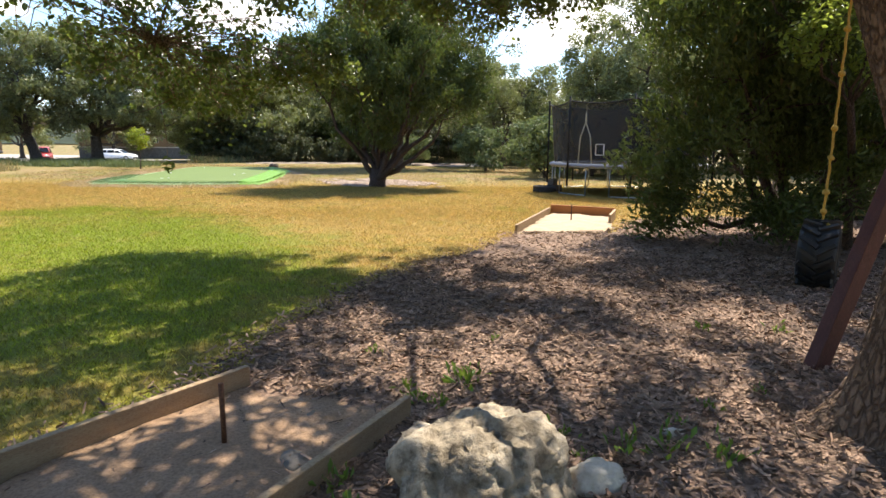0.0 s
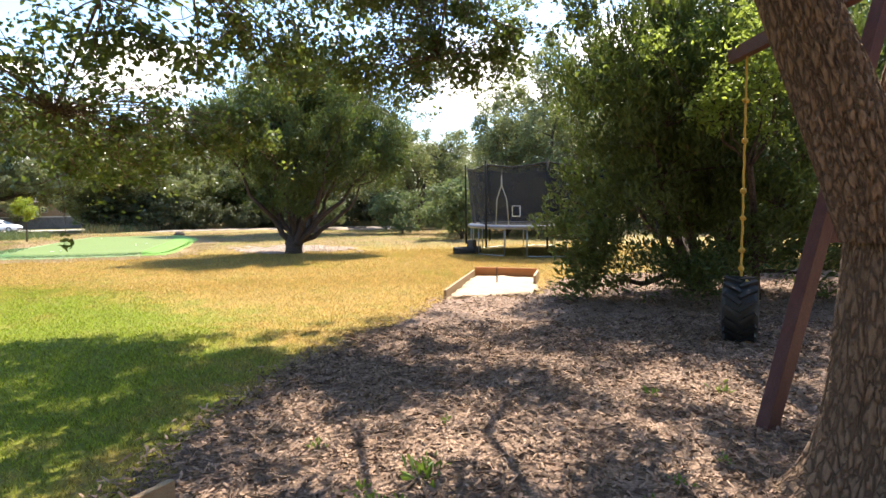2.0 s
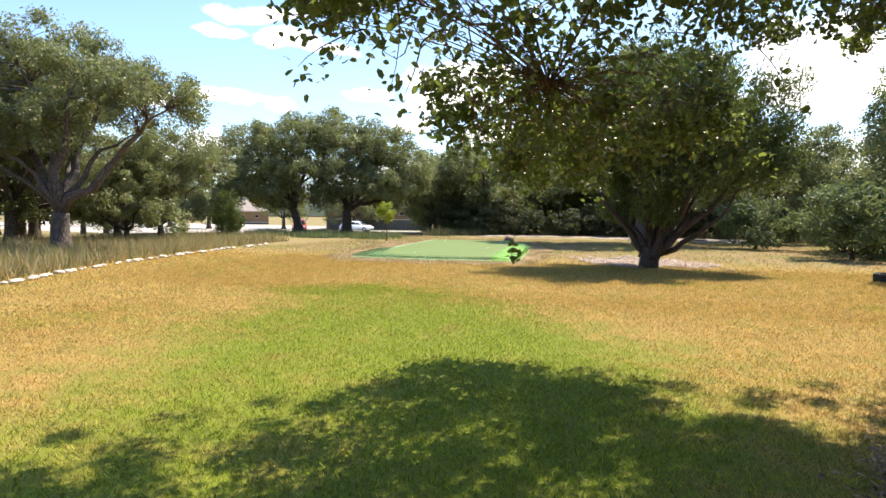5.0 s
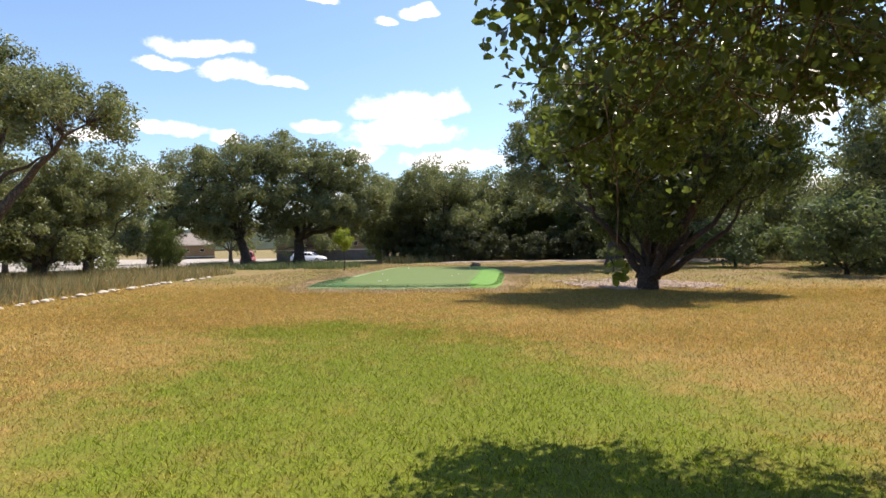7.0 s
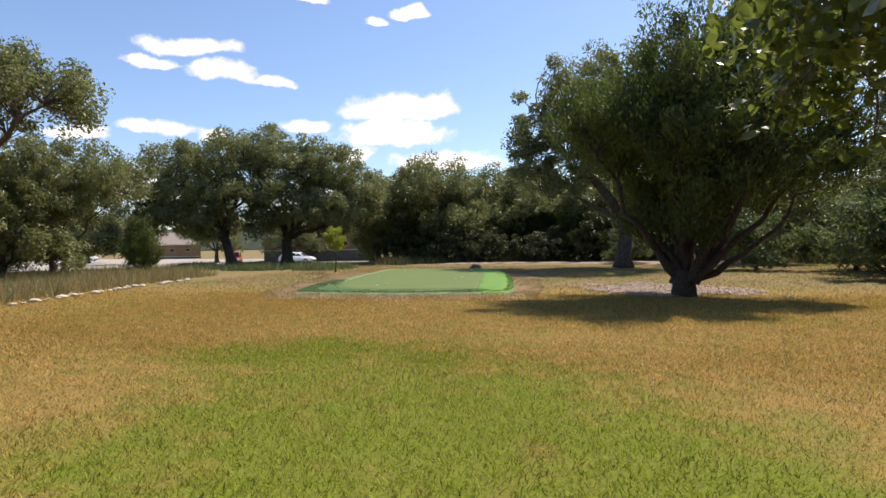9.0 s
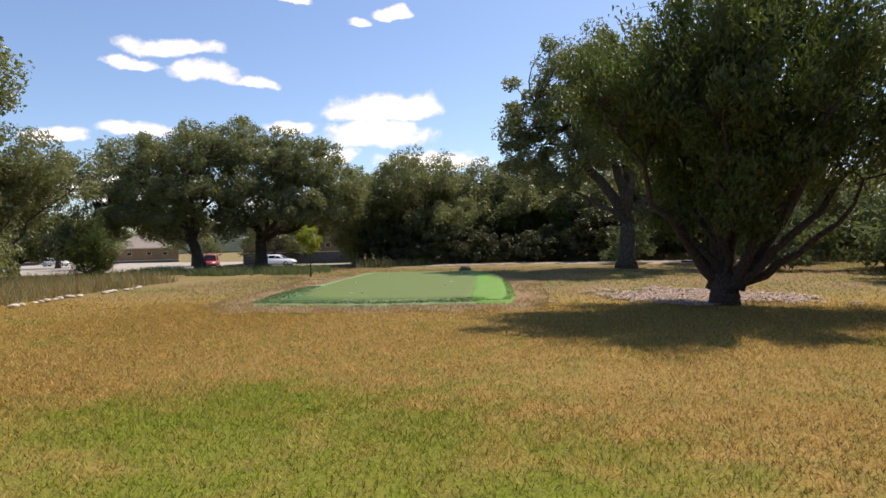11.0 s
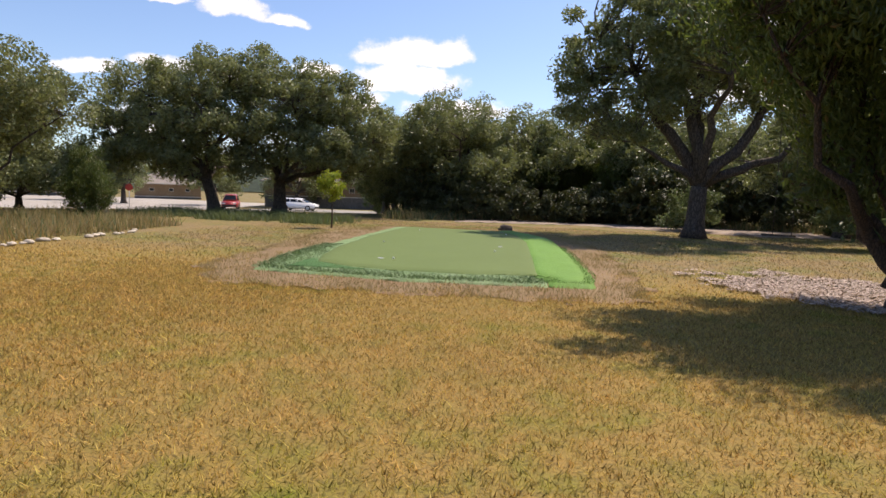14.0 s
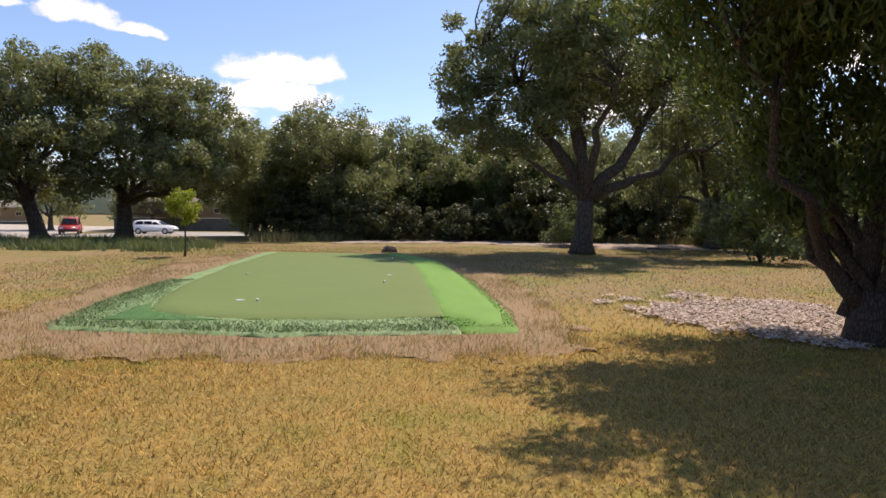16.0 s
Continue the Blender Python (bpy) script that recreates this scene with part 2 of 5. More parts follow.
M_EARTH = surface("bare_red_earth", (0.25, 0.14, 0.07), (0.29, 0.2, 0.11), 1.8, 40, 0.95, 0.02, c3=(0.2, 0.15, 0.07))
M_GRAVEL = surface("pale_gravel", (0.31, 0.235, 0.18), (0.39, 0.31, 0.25), 4, 55, 0.95, 0.02, c3=(0.22, 0.17, 0.14))
M_GRAVELBIT = surface("gravel_bit", (0.44, 0.34, 0.28), (0.54, 0.44, 0.37), 4, 55, 0.95, 0.0, c3=(0.34, 0.25, 0.2), rand=0.4)
M_FELT = surface("putting_felt", (0.112, 0.164, 0.04), (0.123, 0.178, 0.045), 0.8, 160, 0.85, 0.002, c3=(0.1, 0.148, 0.035))
M_TURF = surface("fringe_turf", (0.13, 0.22, 0.07), (0.26, 0.34, 0.17), 6, 90, 0.6, 0.012, c3=(0.07, 0.14, 0.03), rand=0.4)
M_TURF2 = surface("long_turf", (0.08, 0.185, 0.016), (0.1, 0.22, 0.022), 3, 90, 0.7, 0.012, c3=(0.08, 0.2, 0.015), rand=0.3)
M_TURFD = surface("seam_turf", (0.05, 0.15, 0.03), (0.06, 0.17, 0.035), 3, 90, 0.8, 0.01)
M_ROCK = surface("limestone", (0.3, 0.24, 0.165), (0.52, 0.44, 0.33), 4.5, 14, 0.92, 0.05, c3=(0.1, 0.075, 0.05))
M_ROCKW = surface("white_limestone", (0.5, 0.43, 0.34), (0.62, 0.55, 0.45), 5, 30, 0.9, 0.012, c3=(0.42, 0.36, 0.28), rand=0.15)
M_BOARD = surface("weathered_board", (0.36, 0.24, 0.14), (0.45, 0.33, 0.2), 4, 50, 0.8, 0.003, stretch=(1, 1, 6), c3=(0.22, 0.14, 0.08), rand=0.15)
M_BOARDR = surface("stained_board", (0.52, 0.21, 0.06), (0.42, 0.16, 0.05), 4, 50, 0.7, 0.003, stretch=(1, 1, 6), c3=(0.34, 0.12, 0.04))
M_REDWOOD = surface("dark_red_timber", (0.1, 0.03, 0.022), (0.14, 0.05, 0.038), 3, 40, 0.55, 0.003, stretch=(6, 6, 1), c3=(0.05, 0.018, 0.014))
M_RUST = surface("rusty_steel", (0.16, 0.075, 0.045), (0.22, 0.11, 0.06), 20, 90, 0.7, 0.001, metal=0.6)
M_RUBBER = surface("black_rubber", (0.012, 0.012, 0.013), (0.02, 0.02, 0.021), 8, 60, 0.5, 0.002, c3=(0.03, 0.029, 0.027))
M_TYREDUST = surface("dusty_rubber", (0.05, 0.047, 0.043), (0.08, 0.076, 0.07), 8, 60, 0.8, 0.002)
M_ROPE = surface("yellow_rope", (0.6, 0.36, 0.05), (0.66, 0.43, 0.09), 20, 140, 0.7, 0.003, c3=(0.4, 0.22, 0.03))
M_STEEL = surface("galvanised_steel", (0.5, 0.5, 0.48), (0.6, 0.6, 0.58), 8, 50, 0.45, 0.0005, metal=0.85)
M_FOAM = surface("black_foam", (0.012, 0.012, 0.013), (0.022, 0.022, 0.022), 5, 50, 0.8, 0.002)
M_PAD = surface("grey_pad", (0.28, 0.29, 0.33), (0.36, 0.37, 0.42), 3, 40, 0.6, 0.003, c3=(0.2, 0.2, 0.23))
M_MAT = surface("jumping_mat", (0.015, 0.015, 0.016), (0.02, 0.02, 0.02), 3, 60, 0.8, 0.001)
M_WEB = surface("pale_webbing", (0.5, 0.47, 0.38), (0.56, 0.53, 0.44), 9, 60, 0.8, 0.001)
M_CONC = surface("concrete", (0.27, 0.24, 0.2), (0.32, 0.29, 0.25), 1.2, 30, 0.9, 0.004, c3=(0.34, 0.32, 0.29))
M_STREET = surface("pale_asphalt", (0.42, 0.37, 0.31), (0.48, 0.43, 0.37), 0.3, 20, 0.9, 0.004)
M_STUCCO = surface("tan_stone_wall", (0.27, 0.17, 0.09), (0.33, 0.22, 0.12), 0.8, 14, 0.9, 0.01)
M_STONE = surface("grey_stone_wall", (0.13, 0.115, 0.1), (0.2, 0.18, 0.16), 2, 10, 0.9, 0.02)
M_ROOF = surface("shingle_roof", (0.3, 0.25, 0.21), (0.36, 0.31, 0.26), 1, 25, 0.9, 0.01)
M_TRIM = surface("cream_trim", (0.6, 0.52, 0.42), (0.66, 0.58, 0.48), 2, 30, 0.7, 0.001)
M_PAINTW = surface("white_car_paint", (0.78, 0.78, 0.78), (0.82, 0.82, 0.82), 2, 60, 0.25, 0.0, spec=0.6, c3=(0.75, 0.75, 0.75))
M_PAINTR = surface("red_car_paint", (0.32, 0.03, 0.02), (0.36, 0.035, 0.025), 2, 60, 0.3, 0.0, spec=0.6, c3=(0.28, 0.025, 0.02))
M_DARKGLASS = surface("tinted_glass", (0.02, 0.022, 0.025), (0.03, 0.03, 0.035), 2, 60, 0.08, 0.0, spec=0.8)
M_LAMP = surface("headlamp_lens", (0.6, 0.6, 0.6), (0.7, 0.7, 0.7), 4, 60, 0.12, 0.0)
M_BALL = surface("white_ball", (0.8, 0.8, 0.78), (0.82, 0.82, 0.8), 20, 200, 0.35, 0.0005, c3=(0.74, 0.74, 0.72))
M_BARK = bark_material("oak_bark", (0.2, 0.12, 0.075), (0.31, 0.2, 0.13))
M_BARKFAR = bark_material("dark_oak_bark", (0.1, 0.075, 0.06), (0.17, 0.135, 0.11), 0.5)
M_BARKJ = bark_material("juniper_bark", (0.085, 0.055, 0.04), (0.15, 0.105, 0.08), 1.2)
M_OAK = leaf_material("oak_leaf", (0.024, 0.038, 0.012), (0.11, 0.135, 0.042), (0.3, 0.38, 0.07), 0.34, 0.34)
M_OAKFAR = leaf_material("live_oak_leaf", (0.045, 0.058, 0.026), (0.29, 0.31, 0.14), (0.34, 0.38, 0.12), 0.33, 0.42)
# leaf colours darkened to carry the shade at the foot of the woods
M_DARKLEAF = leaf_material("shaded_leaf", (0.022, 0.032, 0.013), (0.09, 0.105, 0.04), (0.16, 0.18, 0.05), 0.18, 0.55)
M_JUN = leaf_material("juniper_spray", (0.016, 0.028, 0.011), (0.135, 0.175, 0.045), (0.22, 0.3, 0.05), 0.22, 0.55)
M_SHRUB = leaf_material("shrub_leaf", (0.08, 0.11, 0.045), (0.16, 0.2, 0.09), (0.22, 0.28, 0.09), 0.3, 0.6)
M_LIME = leaf_material("sapling_leaf", (0.16, 0.24, 0.02), (0.34, 0.4, 0.04), (0.45, 0.5, 0.05), 0.4, 0.5)
M_WEED = leaf_material("weed_leaf", (0.07, 0.15, 0.02), (0.16, 0.28, 0.05), (0.3, 0.42, 0.06), 0.35, 0.5)
M_SPRING = leaf_material("yellow_green_leaf", (0.08, 0.14, 0.02), (0.21, 0.28, 0.05), (0.46, 0.56, 0.1), 0.5, 0.45)
M_DRY = leaf_material("dry_weed", (0.28, 0.22, 0.1), (0.44, 0.36, 0.18), (0.4, 0.32, 0.14), 0.35, 0.8)
M_HILL = surface("wooded_hill", (0.03, 0.046, 0.022), (0.05, 0.066, 0.034), 0.02, 0.12, 0.95, 0.5, c3=(0.02, 0.03, 0.018))

# ---- mesh tools ----
def np_mesh(name, v, f, material, smooth=False):
    """A mesh from arrays of corners and of faces that all have as many corners."""
    me = bpy.data.meshes.new(name)
    v, f = np.asarray(v, dtype=np.float32), np.asarray(f, dtype=np.int32)
    me.vertices.add(len(v))
    me.vertices.foreach_set("co", v.ravel())
    me.loops.add(f.size)
    me.loops.foreach_set("vertex_index", f.ravel())
    me.polygons.add(len(f))
    me.polygons.foreach_set("loop_start", np.arange(0, f.size, f.shape[1], dtype=np.int32))
    me.polygons.foreach_set("use_smooth", np.full(len(f), smooth))
    me.update(calc_edges=True)
    me.materials.append(material)
    return me


def bm_mesh(name, bm, material, smooth=False):
    me = bpy.data.meshes.new(name)
    bmesh.ops.recalc_face_normals(bm, faces=bm.faces)
    for f in bm.faces:
        f.smooth = smooth
    bm.to_mesh(me)
    bm.free()
    me.materials.append(material)
    return me


def part(name, data, material, parent=None, label="", smooth=False):
    if isinstance(data, bmesh.types.BMesh):
        data = bm_mesh(name, data, material, smooth)
    ob = new(name, data)
    ob.parent = parent
    if label:
        tagged(ob, label)
    return ob


def thing(name, m, label, category, group="", kind=""):
    ob = new(name)
    ob.matrix_world = m
    ob.empty_display_size = 0.1
    return tagged(ob, label, category, group, kind)


def add_box(bm, size, m=Matrix(), bevel=0.0):
    tmp = bmesh.new()
    bmesh.ops.create_cube(tmp, size=1.0, matrix=Matrix.Diagonal((*size, 1)))
    if bevel:
        bmesh.ops.bevel(tmp, geom=tmp.edges[:], offset=bevel, segments=2, affect="EDGES", profile=0.6)
    tmp.transform(m)
    me = bpy.data.meshes.new("tmp")
    tmp.to_mesh(me)
    tmp.free()
    bm.from_mesh(me)
    bpy.data.meshes.remove(me)
    return bm


def box(size, m=Matrix(), bevel=0.004):
    return add_box(bmesh.new(), size, m, bevel)


def tube_arrays(paths, sides=6):
    """Tapered tubes along (points, radii); returns corners and quads."""
    vs, fs, at = [], [], 0
    ang = np.linspace(0, 2 * np.pi, sides, endpoint=False)
    for pts, rad in paths:
        pts, rad = np.asarray(pts, float), np.asarray(rad, float)
        n = len(pts)
        tan = np.gradient(pts, axis=0)
        tan /= np.linalg.norm(tan, axis=1)[:, None] + 1e-9
        up = np.array([1.0, 0, 0]) if abs(tan[0][0]) < 0.8 else np.array([0, 1.0, 0])
        for i in range(n):
            a = up - tan[i] * (up @ tan[i])
            a /= np.linalg.norm(a) + 1e-9
            b = np.cross(tan[i], a)
            up = a
            vs.append(pts[i] + rad[i] * (np.cos(ang)[:, None] * a + np.sin(ang)[:, None] * b))
        for i in range(n - 1):
            k = at + i * sides
            j = np.arange(sides)
            fs.append(np.stack([k + j, k + (j + 1) % sides, k + sides + (j + 1) % sides, k + sides + j], 1))
        at += n * sides
        # close both ends with a fan of quads over a doubled centre
        for row, flip in ((at - sides, False), (at - n * sides, True)):
            c = pts[-1] if not flip else pts[0]
            vs.append(np.array([c]))
            j = np.arange(0, sides, 2)
            q = np.stack([row + j, row + (j + 1) % sides, row + (j + 2) % sides, np.full(len(j), at)], 1)
            fs.append(q[:, ::-1] if flip else q)
            at += 1
    return np.concatenate(vs), np.concatenate(fs)


def tubes(name, paths, material, parent=None, sides=6, label=""):
    v, f = tube_arrays(paths, sides)
    return part(name, np_mesh(name, v, f, material, True), material, parent, label)


def rod(a, b, r, r2=None):
    return ([a, [(x + y) / 2 for x, y in zip(a, b)], b], [r, (r + (r2 or r)) / 2, r2 or r])


def lathe(profile, sides=32):
    """Turns (radius, height) round z."""
    bm = bmesh.new()
    rings = []
    for r, z in profile:
        rings.append([bm.verts.new((r * math.cos(2 * math.pi * i / sides), r * math.sin(2 * math.pi * i / sides), z)) for i in range(sides)])
    for a, b in zip(rings, rings[1:]):
        for i in range(sides):
            bm.faces.new((a[i], a[(i + 1) % sides], b[(i + 1) % sides], b[i]))
    return bm


def inside_poly(p, poly):
    x, y = p[:, 0], p[:, 1]
    res = np.zeros(len(p), bool)
    for (x1, y1), (x2, y2) in zip(poly, poly[1:] + poly[:1]):
        if y1 == y2:
            continue
        hit = ((y1 > y) != (y2 > y)) & (x < (x2 - x1) * (y - y1) / (y2 - y1) + x1)
        res ^= hit
    return res


def edge_dist(p, poly):
    best = np.full(len(p), 1e9)
    for a, b in zip(poly, poly[1:] + poly[:1]):
        a, b = np.array(a), np.array(b)
        t = np.clip(((p - a) @ (b - a)) / ((b - a) @ (b - a)), 0, 1)
        best = np.minimum(best, np.linalg.norm(p - (a + t[:, None] * (b - a)), axis=1))
    return best


def wave(p, s, seed=0):
    """A cheap smooth noise of the plan, about -1 to 1."""
    x, y = p[:, 0] * s, p[:, 1] * s
    return (np.sin(1.7 * x + 1.1 * y + seed) + np.sin(-1.3 * x + 2.1 * y + 2.3 * seed) + np.sin(3.1 * x - 0.7 * y + 4.1 * seed) * 0.6
            + np.sin(2.3 * y + 3.7 * x + seed * 1.9) * 0.5) / 2.6


def land(x, y):
    """Height of the land: level round the yard, falling away towards the street."""
    e = np.clip((np.hypot(np.asarray(x) + 6.0, np.asarray(y) - 12.0) - 37.0) / 30.0, 0, 1)
    return -1.1 * e * e * (3 - 2 * e)


def patch(name, poly, step, base, height, soft, rough, ragged, material, label, category, kind="structure"):
    """A bed of ground laid over the lawn: its outline made ragged, rising from base by height over soft metres, with uneven relief."""
    pa = np.array(poly)
    x0, y0, x1, y1 = *pa.min(0) - 0.4, *pa.max(0) + 0.4
    nx, ny = int((x1 - x0) / step) + 1, int((y1 - y0) / step) + 1
    gx, gy = np.meshgrid(x0 + step * np.arange(nx), y0 + step * np.arange(ny), indexing="ij")
    p = np.stack([gx.ravel(), gy.ravel()], 1)
    d = edge_dist(p, poly) * np.where(inside_poly(p, poly), 1, -1)
    d = d + ragged * (wave(p, 2.3, 1) * 0.6 + wave(p, 7.9, 2) * 0.4)
    e = np.clip(d / soft, 0, 1)
    z = base + height * e * e * (3 - 2 * e) + rough * (0.6 * wave(p, 3.0, 5) + 0.4 * wave(p, 9.0, 3)) * np.clip(d * 6, 0, 1) + rough * 0.5
    # slide the outermost corners on to the outline, so that the edge is not stepped
    d2 = d.reshape(nx, ny)
    gr = np.stack(np.gradient(d2, step), -1).reshape(-1, 2)
    gr /= np.linalg.norm(gr, axis=1)[:, None] + 1e-6
    near = (d < 0) & (d > -1.6 * step)
    p = np.where(near[:, None], p - gr * d[:, None], p)
    z = np.where(d < 0, base - 0.012, z)
    ok = d > -1.6 * step
    idx = np.arange(nx * ny).reshape(nx, ny)
    q = np.stack([idx[:-1, :-1], idx[1:, :-1], idx[1:, 1:], idx[:-1, 1:]], -1).reshape(-1, 4)
    q = q[ok[q].all(1) & (d[q] >= 0).any(1)]
    used, inv = np.unique(q, return_inverse=True)
    v = np.concatenate([p, (z + land(p[:, 0], p[:, 1]))[:, None]], 1)[used]
    ob = new(name, np_mesh(name, v, inv.reshape(-1, 4), material, True))
    return tagged(ob, label, category, kind=kind)


def leaf_arrays(c, length, width, up=0.2, out=None, rng=None, corners=4, face=None):
    """Leaves of four or six corners at c: random set, leaning up or along out, or turned outwards by face."""
    n = len(c)
    d = rng.normal(size=(n, 3))
    d[:, 2] += up
    if out is not None:
        d = 0.55 * d + out
    d /= np.linalg.norm(d, axis=1)[:, None] + 1e-9
    s = np.cross(d, rng.normal(size=(n, 3)))
    s /= np.linalg.norm(s, axis=1)[:, None] + 1e-9
    if face is not None:
        fn = face + rng.normal(size=(n, 3)) * 0.6
        fn /= np.linalg.norm(fn, axis=1)[:, None] + 1e-9
        d -= fn * (d * fn).sum(1)[:, None]
        d /= np.linalg.norm(d, axis=1)[:, None] + 1e-9
        s = np.cross(fn, d)
    k = rng.uniform(0.6, 1.35, n)[:, None]
    nrm = np.cross(d, s) * 0.12 * length
    at = lambda u, w, b: c + d * length * k * u + s * width * k * w + nrm * b
    rows = [at(-0.5, 0, 0), at(0.08, 0.5, 1), at(0.5, 0, 0), at(0.08, -0.5, 1)] if corners == 4 else \
        [at(-0.5, 0, 0), at(-0.2, 0.42, 1), at(0.25, 0.46, 1), at(0.5, 0.02, 0), at(0.22, -0.48, 1), at(-0.22, -0.4, 1)]
    v = np.stack(rows, 1).reshape(-1, 3)
    return v, np.arange(corners * n).reshape(n, corners)


def bez(a, b, c, n):
    t = np.linspace(0, 1, n)[:, None]
    return (1 - t) ** 2 * a + 2 * t * (1 - t) * b + t * t * c


def tree(name, base, seed, blobs, trunk_r, fork, limbs, clumps, per, clump_r, leaf, bark, leaves, label, category, group="",
         limb_r=0.5, spray=False, stems=0, lean=(0, 0), gap=0.25, droop=0.0, scale=1.0, turn=0.0, twigs=0, own_trunk=None, flat=0.8, kind="", corners=4, hang=(), hole=0.9):
    """A tree: trunk, limbs that reach for clumps of leaves inside the given ellipsoids (x y z rx ry rz from the base), and a crown of single leaves."""
    rng = np.random.default_rng(seed)
    top = thing(name, pose(*base, 0, 0, turn) @ Matrix.Scale(scale, 4), label, category, group, kind)
    vol = np.array([(b[3] * b[4] * b[5]) ** 0.8 * (b[6] if len(b) > 6 else 1) for b in blobs])
    tg = []
    while len(tg) < clumps:
        b = blobs[rng.choice(len(blobs), p=vol / vol.sum())]
        d = rng.normal(size=3)
        d /= np.linalg.norm(d)
        r = rng.uniform(0, 1) ** 0.42
        q = np.array(b[:3]) + d * r * np.array(b[3:6])
        if not (len(b) > 6 and b[2] < 3.5) and noise.noise(Vector(q * hole) + Vector((seed, 0, 0))) < gap - 0.5:
            continue
        tg.append(q)
    tg = np.array(tg)
    f = np.array([lean[0], lean[1], fork])
    paths, limb_paths, trunk_paths = [], [], []
    if own_trunk is None:
        n = 7
        tr = bez(np.zeros(3), np.array([lean[0] * 0.2 + rng.normal() * 0.06, lean[1] * 0.2, fork * 0.55]), f, n)
        rr = trunk_r * (np.linspace(1, 0.78, n))
        rr[0] *= 1.45
        rr[1] *= 1.1
        if stems == 0:
            trunk_paths.append((tr, rr))
    # limbs go to the targets that lie farthest from one another
    pick = [int(np.argmax(np.linalg.norm(tg[:, :2], axis=1)))]
    while len(pick) < limbs:
        dd = np.min(np.linalg.norm((tg[:, None] - tg[pick][None]), axis=2), axis=1)
        pick.append(int(np.argmax(dd)))
    nodes, rads = [], []
    for i in pick:
        s = f if not stems else np.array([rng.normal() * trunk_r * 0.5, rng.normal() * trunk_r * 0.5, fork * rng.uniform(0.2, 1)])
        e = s + (tg[i] - s) * 0.86
        span = np.linalg.norm(e - s)
        mid = s + (e - s) * 0.45 + np.array([0, 0, span * (0.28 if own_trunk else 0.16 if not stems else -0.06)]) + rng.normal(size=3) * span * 0.09
        pl = bez(s, mid, e, 9)
        pl[1:-1] += rng.normal(size=(7, 3)) * span * 0.022
        r0 = trunk_r * limb_r * rng.uniform(0.75, 1.15) * min(1.2, 0.6 + span * 0.06)
        rl = np.linspace(1, 0.12, 9) ** 0.9 * r0
        limb_paths.append((pl, rl))
        nodes.append(pl[2:])
        rads.append(rl[2:])
    nodes, rads = np.concatenate(nodes), np.concatenate(rads)
    if stems:
        trunk_paths.append((np.array([[0, 0, -0.12], [0, 0, fork * 0.4], [0, 0, fork * 1.1]]), np.array([1.25, 1.0, 0.8]) * trunk_r))
    cs, faces = [], []
    for q in tg:
        dd = np.linalg.norm(nodes - q, axis=1) + 0.6 * np.maximum(0, nodes[:, 2] - q[2])
        j = int(np.argmin(dd))
        s = nodes[j]
        span = np.linalg.norm(q - s)
        mid = (s + q) / 2 + rng.normal(size=3) * 0.16 * span + np.array([0, 0, 0.12 * span])
        pl = bez(s, mid, q - np.array([0, 0, droop * clump_r]), 6)
        r0 = max(0.006 / scale, min(rads[j] * 0.6, 0.012 + 0.014 * span))
        paths.append((pl, np.linspace(1, 0.25, 6) * r0))
        for _ in range(twigs):
            k = rng.integers(2, 6)
            e = pl[k] + rng.normal(size=3) * clump_r * np.array([0.9, 0.9, 0.6]) - np.array([0, 0, droop * clump_r * 0.8])
            m2 = (pl[k] + e) / 2 + rng.normal(size=3) * 0.1
            paths.append((bez(pl[k], m2, e, 5), np.linspace(1, 0.3, 5) * max(r0 * 0.5, 0.006)))
            cs.append(e + rng.normal(size=(max(2, per // 13), 3)) * clump_r * 0.3)
            faces.append(rng.normal(size=cs[-1].shape) * 0.5 + np.array([0, 0, 0.6]))
        sz = clump_r * rng.uniform(0.6, 1.3)
        g = rng.normal(size=(int(per * rng.uniform(0.6, 1.4)), 3))
        g /= np.linalg.norm(g, axis=1)[:, None]
        g *= (rng.uniform(0.15, 1, len(g)) ** 0.5 * sz)[:, None]
        faces.append(g / sz + np.array([0, 0, 0.25]))
        g[:, 2] *= flat
        if spray:
            o = q - np.array([0, 0, fork + 0.6])
            g = g + (o / np.linalg.norm(o))[None] * rng.uniform(-0.8, 1.0, len(g))[:, None] * sz
        cs.append(q + g)
    # single twigs that hang free below the crown
    for x, y, z, size in hang:
        e = np.array([x, y, z])
        b = e + np.array([-0.05, -0.1, 0.9])
        paths.append((bez(b, e + np.array([0.06, 0.02, 0.35]), e - np.array([0.02, 0, 0.3 * size]), 6), np.linspace(1, 0.4, 6) * 0.006))
        cs.append(e + rng.normal(size=(18, 3)) * size * np.array([0.22, 0.22, 0.42]))
        faces.append(rng.normal(size=(18, 3)))
    c, face = np.concatenate(cs), np.concatenate(faces)
    face = face[c[:, 2] > 0.06]
    c = c[c[:, 2] > 0.06]
    out = None
    if spray:
        out = c - np.array([0, 0, 0.2])
        out = out / (np.linalg.norm(out, axis=1)[:, None] + 1e-6) * 0.6 + np.array([0, 0, 0.25])
    v, q = leaf_arrays(c, leaf[0], leaf[1], 0.1, out, rng, corners, None if spray else face)
    for pth in trunk_paths:
        part("trunk", np_mesh("trunk", *tube_arrays([pth], 12), bark, True), bark, top)
    for pth in limb_paths:
        part("limb", np_mesh("limb", *tube_arrays([pth], 8), bark, True), bark, top)
    tagged(part("branchwork", np_mesh("branchwork", *tube_arrays(paths, 4), bark, True), bark, top), kind="stuff")
    tagged(part("crown", np_mesh("crown", v, q, leaves), leaves, top), kind="stuff")
    return top


